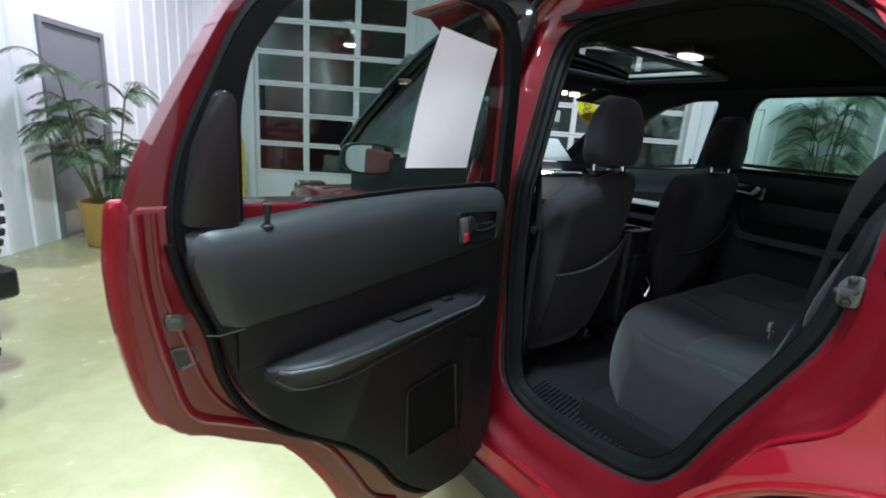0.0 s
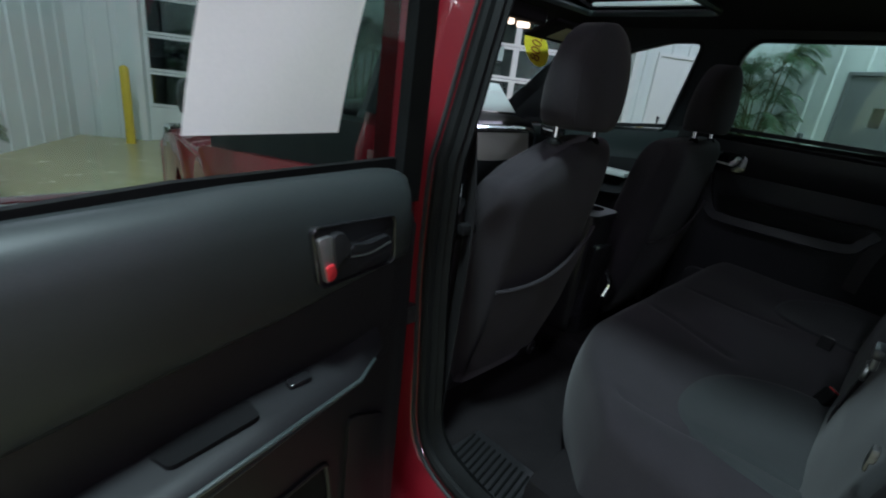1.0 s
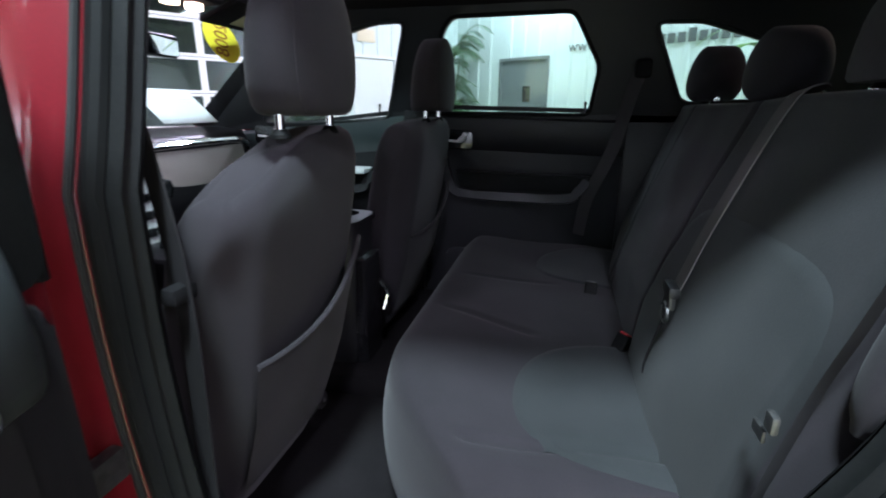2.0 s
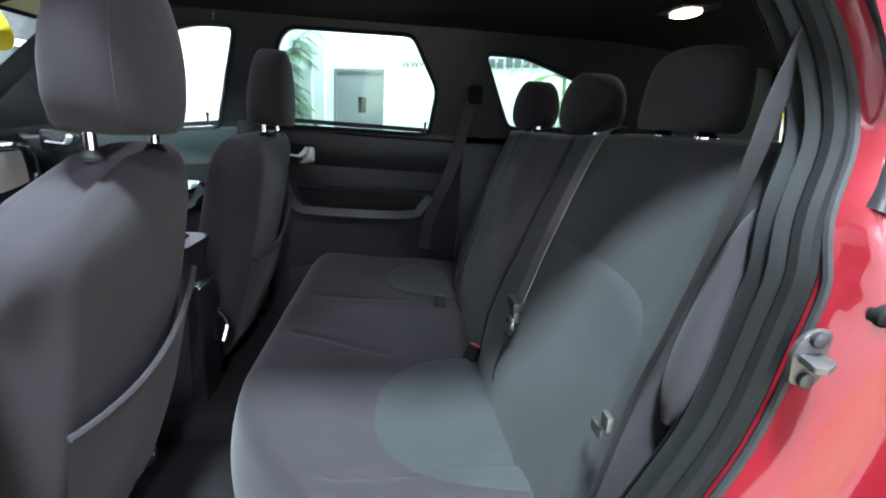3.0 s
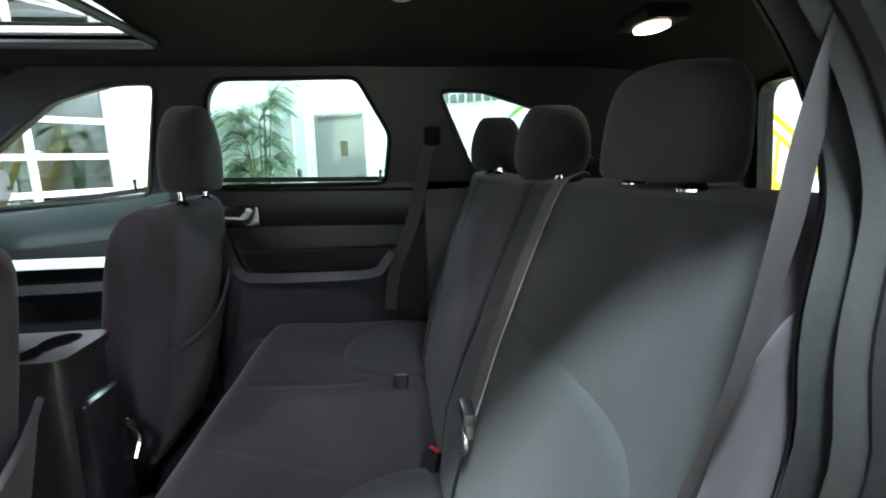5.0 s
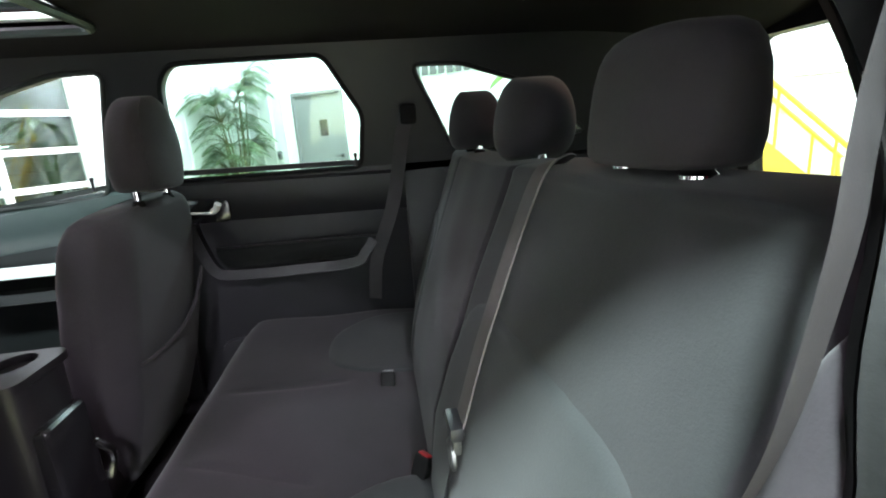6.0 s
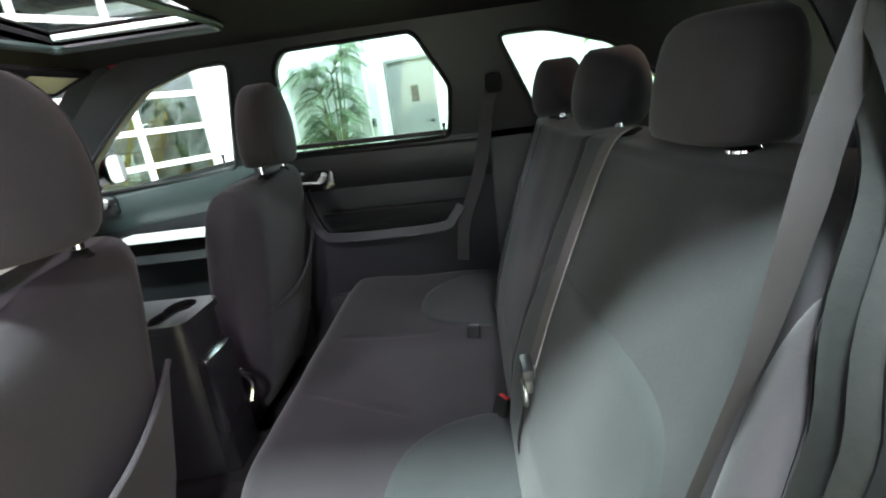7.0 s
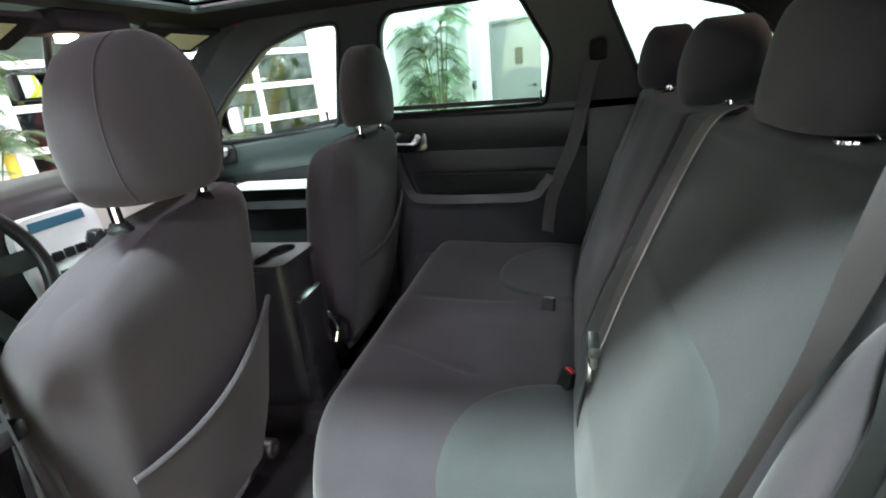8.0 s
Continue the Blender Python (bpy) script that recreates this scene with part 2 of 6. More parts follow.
def holed(outline, holes, place, depth):
    """A plate with openings right through it."""
    bm = bmesh.new()
    edges, loops = [], []
    for loop in (outline, *holes):
        vs = [bm.verts.new((a, b, 0)) for a, b in loop]
        loops.append(vs)
        edges += [bm.edges.new((vs[i], vs[(i + 1) % len(vs)])) for i in range(len(vs))]
    res = bmesh.ops.triangle_fill(bm, use_beauty=True, use_dissolve=False, edges=edges)
    faces = [g for g in res["geom"] if isinstance(g, bmesh.types.BMFace)]
    tris = [[v.co.xy.copy() for v in f.verts] for f in faces]
    bm.free()
    bm = bmesh.new()
    cache = {}

    def vert(p, d):
        k = (round(p[0], 5), round(p[1], 5), d)
        if k not in cache:
            cache[k] = bm.verts.new(place(p[0], p[1], d))
        return cache[k]

    for t in tris:
        bm.faces.new([vert(p, 0.0) for p in t]), bm.faces.new([vert(p, depth) for p in t][::-1])
    for loop in (outline, *holes):
        for i in range(len(loop)):
            p, q = loop[i], loop[(i + 1) % len(loop)]
            bm.faces.new((vert(p, 0.0), vert(q, 0.0), vert(q, depth), vert(p, depth)))
    return bm


def rounded(points, r=0.03, n=4):
    """2D outline with its corners rounded off."""
    out = []
    m = len(points)
    for i in range(m):
        p, a, b = (Vector(points[k % m]) for k in (i, i - 1, i + 1))
        da, db = (a - p), (b - p)
        q = min(r, da.length * 0.45, db.length * 0.45)
        s, e = p + da.normalized() * q, p + db.normalized() * q
        for k in range(n + 1):
            t = k / n
            v = s * (1 - t) ** 2 + p * 2 * t * (1 - t) + e * t * t
            out.append((v.x, v.y))
    return out


def grid(nu, nv, f):
    bm = bmesh.new()
    rows = [[bm.verts.new(f(i / nu, j / nv)) for i in range(nu + 1)] for j in range(nv + 1)]
    for a, b in zip(rows, rows[1:]):
        for i in range(nu):
            bm.faces.new((a[i], a[i + 1], b[i + 1], b[i]))
    return bm


def thicken(bm, vec):
    """Gives a sheet thickness by adding a shifted copy and side walls."""
    vec = Vector(vec)
    geom = bm.verts[:] + bm.edges[:] + bm.faces[:]
    border = [e for e in bm.edges if len(e.link_faces) == 1]
    dup = bmesh.ops.duplicate(bm, geom=geom)
    vm = dup["vert_map"]
    for v in [g for g in dup["geom"] if isinstance(g, bmesh.types.BMVert)]:
        v.co += vec
    for e in border:
        a, b = e.verts
        bm.faces.new((a, b, vm[b], vm[a]))
    return bm


def cyl(a, b, r, sides=16, r2=None):
    a, b = Vector(a), Vector(b)
    d = (b - a).normalized()
    s = d.orthogonal().normalized()
    u = d.cross(s)
    ringa = [a + (s * math.cos(2 * math.pi * k / sides) + u * math.sin(2 * math.pi * k / sides)) * r for k in range(sides)]
    ringb = [b + (s * math.cos(2 * math.pi * k / sides) + u * math.sin(2 * math.pi * k / sides)) * (r2 or r) for k in range(sides)]
    return rings([ringa, ringb])


def lathe(profile, origin, axis, n=40):
    """profile: (distance along the axis, radius) pairs."""
    o, d = Vector(origin), Vector(axis).normalized()
    s = d.orthogonal().normalized()
    u = d.cross(s)
    return rings([[o + d * t + (s * math.cos(2 * math.pi * k / n) + u * math.sin(2 * math.pi * k / n)) * r for k in range(n)] for t, r in profile])


def joined(*bms):
    out = bmesh.new()
    for b in bms:
        me = bpy.data.meshes.new("tmp")
        b.to_mesh(me)
        b.free()
        out.from_mesh(me)
        bpy.data.meshes.remove(me)
    return out


def clamp(x, a=0.0, b=1.0):
    return max(a, min(b, x))


def sstep(a, b, x):
    t = clamp((x - a) / (b - a))
    return t * t * (3 - 2 * t)


def lerp(a, b, t):
    return a + (b - a) * t


def interp(x, table):
    for (x0, y0), (x1, y1) in zip(table, table[1:]):
        if x <= x1:
            return lerp(y0, y1, clamp((x - x0) / (x1 - x0)))
    return table[-1][1]


# ---------------------------------------------------------------- the showroom
WALL = plain("white_wall_panel", (0.66, 0.72, 0.71), (0.74, 0.79, 0.78), 0.45, 0, 0.6, 30.0, 0.03, 0.002)
# deck colour darkened to cut the fill light bounced into the car
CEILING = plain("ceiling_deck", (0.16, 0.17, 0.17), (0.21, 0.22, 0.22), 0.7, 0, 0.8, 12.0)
FRAMEWHITE = plain("white_door_frame", (0.72, 0.74, 0.73), (0.8, 0.81, 0.8), 0.4)
GREYDOOR = plain("grey_door_paint", (0.16, 0.175, 0.18), (0.2, 0.215, 0.22), 0.45, 0, 2.0, 60.0, 0.05, 0.001)
KICK = plain("steel_kick_plate", (0.3, 0.3, 0.29), (0.42, 0.41, 0.39), 0.3, 0.9, 6.0, 90.0)
ASPHALT = plain("asphalt", (0.035, 0.036, 0.038), (0.06, 0.06, 0.06), 0.9, 0, 0.5, 40.0, 0.4, 0.01)
SIGNGREY = plain("wall_lettering", (0.1, 0.11, 0.11), (0.13, 0.14, 0.14), 0.5)
STAIRYELLOW = plain("yellow_rail_paint", (0.62, 0.46, 0.03), (0.72, 0.54, 0.05), 0.4)
PALELIT = emitter("lit_office_pane", (0.9, 0.98, 0.95), 2.2)
POT = plain("gold_wicker_pot", (0.28, 0.17, 0.03), (0.42, 0.28, 0.07), 0.55, 0, 8.0, 70.0, 0.6, 0.006)
SOIL = plain("pot_soil", (0.02, 0.014, 0.008), (0.05, 0.035, 0.02), 0.95, 0, 20.0, 120.0, 0.6, 0.005)
CANE = plain("palm_cane", (0.07, 0.085, 0.025), (0.15, 0.14, 0.05), 0.7, 0, 12.0, 60.0, 0.3, 0.004)
FROND = plain("palm_frond", (0.045, 0.10, 0.045), (0.10, 0.19, 0.09), 0.45, 0, 4.0, 50.0)
LEAF = plain("broad_leaf", (0.06, 0.15, 0.02), (0.12, 0.24, 0.04), 0.4, 0, 5.0, 40.0)


def epoxy_floor():
    m, t, b = shader("epoxy_concrete_floor")
    vec = coords(t)
    n1, n2, n3 = noise_node(t, vec, 0.9, 5), noise_node(t, vec, 5.0, 6, 0.7), noise_node(t, vec, 60.0, 3)
    c = mix(t, 0.45, ramp(t, n1, (0.37, 0.365, 0.17), (0.47, 0.465, 0.25)), ramp(t, n2, (0.31, 0.3, 0.13), (0.5, 0.49, 0.29)))
    link(t, c, b.inputs["Base Color"])
    r = t.nodes.new("ShaderNodeMapRange")
    r.inputs["To Min"].default_value, r.inputs["To Max"].default_value = 0.16, 0.34
    link(t, n2, r.inputs["Value"]), link(t, r.outputs["Result"], b.inputs["Roughness"])
    bump(t, b, n3, 0.05, 0.001)
    return m


FLOOR = epoxy_floor()


def rm(v, u, z):
    return ROOM @ Vector((v, u, z))


def rm_box(v0, v1, u0, u1, z0, z1, bevel=0.0):
    return box(v0, v1, u0, u1, z0, z1, bevel, 2, ROOM)


def structure(ob, label, category):
    return tagged(ob, label, category, kind="structure")


structure(part("floor", rm_box(V_LEFT - 0.3, V_RIGHT + 0.3, U_BACK - 0.3, U_FRONT + 0.3, -0.2, 0), FLOOR), "glossy beige epoxy coated concrete showroom floor", "floor")
structure(part("ground", rm_box(-60, 60, -60, 60, -0.3, -0.21), ASPHALT), "dark asphalt yard outside the showroom", "ground")
structure(part("ceiling", rm_box(V_LEFT - 0.3, V_RIGHT + 0.3, U_BACK - 0.3, U_FRONT + 0.3, CEIL, CEIL + 0.15), CEILING), "dark grey steel deck showroom ceiling", "ceiling")


def ribbed_wall(name, along, fixed, a0, a1, z0, z1, outward, label, gaps=()):
    """A wall of upright ribbed panels, 0.2 m thick, with real openings (a0, a1, top)."""
    cuts = sorted({a0, a1, *[g for gap in gaps for g in gap[:2]]})
    bms = []
    for p, q in zip(cuts, cuts[1:]):
        low = z0
        for g0, g1, top in gaps:
            if p >= g0 - 1e-6 and q <= g1 + 1e-6:
                low = top
        if low >= z1:
            continue
        prof, s = [], p
        while s < q - 1e-6:
            for ds, d in ((0.0, 0.0), (0.21, 0.0), (0.23, 0.018), (0.285, 0.018), (0.305, 0.0)):
                if s + ds < q:
                    prof.append((s + ds, d))
            s += 0.305
        prof.append((q, 0.0))
        bm = bmesh.new()
        rows = []
        for z in (low, z1):
            pts = [(s, -d) for s, d in prof] + [(q, 0.2), (p, 0.2)]
            rows.append([bm.verts.new(rm(fixed + outward * d, s, z) if along == "u" else rm(s, fixed + outward * d, z)) for s, d in pts])
        n = len(rows[0])
        for i in range(n):
            bm.faces.new((rows[0][i], rows[0][(i + 1) % n], rows[1][(i + 1) % n], rows[1][i]))
        bm.faces.new(rows[0][::-1]), bm.faces.new(rows[1])
        bms.append(bm)
    return structure(part(name, joined(*bms), WALL, smooth=0), label, "wall")


D1U = (2.98, 3.92)      # grey door in the left wall
D2U = (3.98, 5.07)      # grey door in the right wall
G1 = (-3.6, -1.2)     # glazed roller doors in the front wall
G2 = (-0.3, 3.55)
D3V = (3.98, 4.90)
GTOP = 3.3
ribbed_wall("wall_west", "u", V_LEFT, U_BACK, U_FRONT, 0, CEIL, -1, "white ribbed metal wall panels", [(*D1U, 2.1)])
ribbed_wall("wall_east", "u", V_RIGHT, U_BACK, U_FRONT, 0, CEIL, 1, "white ribbed metal wall panels", [(*D2U, 2.1)])
ribbed_wall("wall_north", "v", U_FRONT, V_LEFT, V_RIGHT, 0, CEIL, 1, "white ribbed metal wall with glazed roller doors", [(*G1, GTOP), (*G2, GTOP), (*D3V, 2.1)])
ribbed_wall("wall_south", "v", U_BACK, V_LEFT, V_RIGHT, 0, CEIL, -1, "white ribbed metal wall panels")


def steel_door(name, wall, a0, a1, material, label, window=True, kick=True, lever_at=0.9):
    """A flush steel door in its frame; wall gives (across, along) -> world."""
    t = thing(name, wall(0, (a0 + a1) / 2, 0), label, "door", kind="structure")
    bm = bmesh.new()
    for s0, s1, z0, z1 in ((a0, a0 + 0.05, 0, 2.1), (a1 - 0.05, a1, 0, 2.1), (a0 + 0.05, a1 - 0.05, 2.05, 2.1)):
        vs = [wall(d, s, z) for d in (-0.03, 0.12) for s, z in ((s0, z0), (s1, z0), (s1, z1), (s0, z1))]
        q = [bm.verts.new(p) for p in vs]
        for f in ((0, 1, 2, 3), (7, 6, 5, 4), (0, 4, 5, 1), (1, 5, 6, 2), (2, 6, 7, 3), (3, 7, 4, 0)):
            bm.faces.new([q[i] for i in f])
    part("door_frame", bm, GREYDOOR if material is GREYDOOR else FRAMEWHITE, t, smooth=0)
    b0, b1 = a0 + 0.055, a1 - 0.055
    c = lerp(b0, b1, 0.42)
    hole = [[(c - 0.09, 1.35), (c + 0.09, 1.35), (c + 0.09, 1.62), (c - 0.09, 1.62)]] if window else []
    part("leaf", holed([(b0, 0.01), (b1, 0.01), (b1, 2.045), (b0, 2.045)], hole, lambda a, z, d: wall(d, a, z), 0.045), material, t, smooth=0)
    if window:
        part("pane", holed([(c - 0.1, 1.34), (c + 0.1, 1.34), (c + 0.1, 1.63), (c - 0.1, 1.63)], [], lambda a, z, d: wall(0.02 + d, a, z), 0.006), GLOSSBLACK, t, "dark narrow vision pane", smooth=0)
    if kick:
        part("kick_plate", holed([(b0 + 0.03, 0.04), (b1 - 0.03, 0.04), (b1 - 0.03, 0.26), (b0 + 0.03, 0.26)], [], lambda a, z, d: wall(-0.004 + d, a, z), 0.003), KICK, t, "scuffed steel kick plate", smooth=0)
    s = lerp(b0, b1, lever_at)
    lev = joined(cyl(wall(0, s, 1.0), wall(-0.06, s, 1.0), 0.012), cyl(wall(-0.055, s, 1.0), wall(-0.055, s - 0.11 * (1 if lever_at > 0.5 else -1), 1.0), 0.01), cyl(wall(0.0, s, 1.0), wall(-0.008, s, 1.0), 0.032))
    part("door_lever", lev, STEEL, t, "brushed steel lever")
    return t


steel_door("door_1", lambda d, a, z: rm(V_LEFT - d, a, z), *D1U, GREYDOOR, "closed grey steel door beside a potted palm", window=False, lever_at=0.08)
steel_door("door_2", lambda d, a, z: rm(V_RIGHT + d, a, z), *D2U, GREYDOOR, "closed grey steel door with a small dark vision pane", lever_at=0.08)
steel_door("door_3", lambda d, a, z: rm(a, U_FRONT + d, z), *D3V, FRAMEWHITE, "closed white flush door beside the roller door", window=False, kick=False, lever_at=0.92)


def roller_door(name, v0, v1, cols, label):
    t = thing(name, rm((v0 + v1) / 2, U_FRONT, 0), label, "garage door", kind="structure")
    rows = 7
    hh = GTOP / rows
    w = (v1 - v0) / cols
    for r in range(rows):
        z0, z1 = r * hh, (r + 1) * hh
        if r == 0:
            part("bottom_panel", rm_box(v0, v1, U_FRONT + 0.05, U_FRONT + 0.1, z0 + 0.004, z1 - 0.004, 0.004), FRAMEWHITE, t, "solid white bottom panel", smooth=0)
            for c in range(1, cols):
                part("stile", rm_box(v0 + c * w - 0.035, v0 + c * w + 0.035, U_FRONT + 0.04, U_FRONT + 0.048, z0 + 0.01, z1 - 0.01), FRAMEWHITE, t, smooth=0)
            continue
        holes = [[(v0 + c * w + 0.045, z0 + 0.04), (v0 + (c + 1) * w - 0.045, z0 + 0.04), (v0 + (c + 1) * w - 0.045, z1 - 0.04), (v0 + c * w + 0.045, z1 - 0.04)] for c in range(cols)]
        sec = part("sash", holed([(v0, z0 + 0.004), (v1, z0 + 0.004), (v1, z1 - 0.004), (v0, z1 - 0.004)], holes, lambda a, z, d: rm(a, U_FRONT + 0.05 + d, z), 0.05), FRAMEWHITE, t, smooth=0)
        for h in holes:
            part("pane", rm_box(h[0][0] - 0.005, h[2][0] + 0.005, U_FRONT + 0.072, U_FRONT + 0.078, h[0][1] - 0.005, h[2][1] + 0.005), GLASS_GARAGE, sec, smooth=0)
    for v in (v0 - 0.05, v1 + 0.05):
        part("guide_rail", rm_box(v - 0.045, v + 0.045, U_FRONT - 0.06, U_FRONT - 0.005, 0, GTOP + 0.05, 0.004), FRAMEWHITE, t, "white steel guide rail", smooth=0)
    return t


roller_door("garage_door_1", *G1, 3, "white framed glazed roller door, dark outside")
roller_door("garage_door_2", *G2, 4, "white framed glazed roller door, dark outside")
for v in (G1[0] - 0.12, G1[1] + 0.16, G2[0] - 0.16, G2[1] + 0.17):
    b = thing("bollard", rm(v, U_FRONT - 0.35, 0), "yellow painted steel bollard beside the roller door", "bollard", "door bollards")
    part("post", lathe([(0, 0.055), (0.95, 0.055), (0.985, 0.045), (1.0, 0.0)], rm(v, U_FRONT - 0.35, 0), (0, 0, 1), 20), STAIRYELLOW, b)

for v, u, w in STRIPS:
    t = thing("ceiling_light", rm(v, u, CEIL - 0.36), "long white fluorescent fitting hung under the ceiling", "ceiling light", "fluorescent fittings")
    part("housing", rm_box(v - 0.17, v + 0.17, u - 1.24, u + 1.24, CEIL - 0.36, CEIL - 0.3, 0.01), FRAMEWHITE, t)
    for k in (-0.09, 0.0, 0.09):
        part("tube", cyl(rm(v + k, u - 1.2, CEIL - 0.39), rm(v + k, u + 1.2, CEIL - 0.39), 0.018, 10), TUBE, t, "glowing fluorescent tube")
    for k in (-1, 1):
        part("hanger", cyl(rm(v, u + k, CEIL - 0.3), rm(v, u + k, CEIL), 0.006, 6), STEEL, t)
for v, u, w in BAYS:
    t = thing("high_bay_lamp", rm(v, u, CEIL - 0.45), "round white high-bay lamp hung under the ceiling", "ceiling light", "high-bay lamps")
    part("reflector", lathe([(0.0, 0.27), (0.02, 0.272), (0.12, 0.22), (0.2, 0.1), (0.22, 0.09), (0.34, 0.08), (0.36, 0.0)], rm(v, u, CEIL - 0.5), (0, 0, 1), 28), FRAMEWHITE, t)
    part("lens", lathe([(0.005, 0.26), (0.0, 0.24), (-0.004, 0.0)], rm(v, u, CEIL - 0.495), (0, 0, 1), 28), TUBE, t, "glowing round lens")
    part("hanger", cyl(rm(v, u, CEIL - 0.16), rm(v, u, CEIL), 0.008, 6), STEEL, t)


def palm(at, height, seed, label, pot=True):
    rnd = random.Random(seed)
    t = thing("potted_palm", at, label, "plant", "potted palms")
    base = Vector(at)
    if pot:
        p = part("pot", lathe([(0, 0.17), (0.02, 0.19), (0.38, 0.23), (0.42, 0.245), (0.44, 0.245), (0.44, 0.215), (0.36, 0.21)], base, (0, 0, 1), 28), POT, t, "gold woven basket pot")
        part("soil", lathe([(0.35, 0.0), (0.355, 0.21), (0.34, 0.21), (0.34, 0.0)], base, (0, 0, 1), 20), SOIL, p)
    stems = []
    verts, faces = [], []
    for s in range(17):
        a = rnd.uniform(0, 6.28)
        foot = base + Vector((math.cos(a), math.sin(a), 0)) * rnd.uniform(0.02, 0.12) + Vector((0, 0, 0.35 if pot else 0.1))
        h = height * rnd.uniform(0.06, 0.72)
        top = foot + Vector((math.cos(a) * rnd.uniform(0.05, 0.28), math.sin(a) * rnd.uniform(0.05, 0.28), h))
        mid = foot.lerp(top, 0.5) + Vector((0, 0, 0.02))
        stems.append(bmesh.new())
        add_tube(stems[-1], smooth_path([foot, mid, top], 5), lambda k: 0.013 - 0.005 * k, 7)
        for f in range(rnd.randint(7, 10)):
            b = a + rnd.uniform(-2.0, 2.0)
            ln = height * rnd.uniform(0.18, 0.31)
            rise = rnd.uniform(0.5, 1.25)
            d = Vector((math.cos(b), math.sin(b), 0))
            pts = []
            for k in range(13):
                q = k / 12
                pts.append(top + d * (ln * 0.72 * q) + Vector((0, 0, ln * (rise * q - (0.55 + 0.35 * rise) * q * q))))
            add_tube(stems[-1], pts, lambda k: 0.007 - 0.005 * k, 5)
            side = d.cross(Vector((0, 0, 1)))
            for k in range(2, 34):
                q = k / 34 * 12
                i = min(11, int(q))
                p = pts[i].lerp(pts[i + 1], q - i)
                tang = (pts[i + 1] - pts[i]).normalized()
                w = ln * 0.3 * math.sin(math.pi * min(1, 0.18 + 0.78 * k / 34)) * rnd.uniform(0.85, 1.1)
                for sg in (-1, 1):
                    dirn = (side * sg * 0.8 + tang * 0.75 + Vector((0, 0, rnd.uniform(-0.3, 0.05)))).normalized()
                    e = p + dirn * w + Vector((0, 0, -0.22 * w))
                    m = p + dirn * w * 0.45
                    up = dirn.cross(Vector((0, 0, 1)))
                    if up.length < 1e-3:
                        up = side
                    wd = up.normalized() * 0.0042
                    n = len(verts)
                    verts.extend([p - wd * 0.4, p + wd * 0.4, m + wd, m - wd, e])
                    faces.extend([(n, n + 1, n + 2, n + 3), (n + 3, n + 2, n + 4)])
    for stem in stems:
        part("cane", stem, CANE, t)
    me = bpy.data.meshes.new("fronds")
    me.from_pydata([tuple(v) for v in verts], [], faces)
    me.materials.append(FROND)
    fr = new("fronds", me)
    fr.parent, fr.matrix_parent_inverse = t, t.matrix_world.inverted()
    return t


palm(rm(V_LEFT + 0.55, 2.88, 0), 1.75, 3, "tall bushy palm in a gold basket pot beside the grey door")
palm(rm(V_RIGHT - 0.75, 5.75, 0), 3.0, 5, "tall bushy palm in a gold basket pot in the corner")
palm(rm(-0.75, U_FRONT - 0.65, 0), 2.5, 8, "tall bushy palm between the two roller doors")


def banana_plant(at, seed):
    rnd = random.Random(seed)
    t = thing("broadleaf_plant", at, "potted plant with long bright green arching leaves", "plant")
    base = Vector(at)
    part("pot", lathe([(0, 0.16), (0.36, 0.2), (0.4, 0.21), (0.4, 0.18), (0.34, 0.18)], base, (0, 0, 1), 24), POT, t)
    stem = bmesh.new()
    for s in range(9):
        a = s * 0.7 + rnd.uniform(-0.2, 0.2)
        d = Vector((math.cos(a), math.sin(a), 0))
        up, ln = rnd.uniform(1.2, 1.95), rnd.uniform(0.5, 0.8)
        foot = base + Vector((0, 0, 0.3)) + d * 0.05
        knee = foot + Vector((0, 0, up)) + d * 0.12
        add_tube(stem, smooth_path([foot, foot.lerp(knee, 0.6), knee], 5), lambda k: 0.018 - 0.008 * k, 7)
        bm = bmesh.new()
        rows = []
        for k in range(13):
            q = k / 12
            c = knee + d * ln * q + Vector((0, 0, ln * (0.45 * q - 0.75 * q * q)))
            w = 0.115 * math.sin(math.pi * (0.06 + 0.94 * q)) ** 0.7 + 0.002
            sd = d.cross(Vector((0, 0, 1)))
            rows.append([bm.verts.new(c + sd * w * m + Vector((0, 0, -0.25 * w * m * m + 0.25 * abs(m) * w))) for m in (-1, -0.5, 0, 0.5, 1)])
        for r0, r1 in zip(rows, rows[1:]):
            for i in range(4):
                bm.faces.new((r0[i], r0[i + 1], r1[i + 1], r1[i]))
        thicken(bm, (0, 0, -0.0012))
        part("leaf", bm, LEAF, t)
    part("stalks", stem, LEAF, t)


banana_plant(rm(V_RIGHT - 0.6, 0.55, 0), 4)

# wall switch box beside the second grey door
sw = thing("switch_box", rm(V_RIGHT - 0.02, 5.5, 1.1), "small dark switch box on the white wall", "switch box")
part("box", rm_box(V_RIGHT - 0.05, V_RIGHT - 0.018, 5.45, 5.55, 0.98, 1.14, 0.006), GREYDOOR, sw)
part("toggle", rm_box(V_RIGHT - 0.062, V_RIGHT - 0.05, 5.485, 5.515, 1.03, 1.09, 0.003), BLACK, sw)


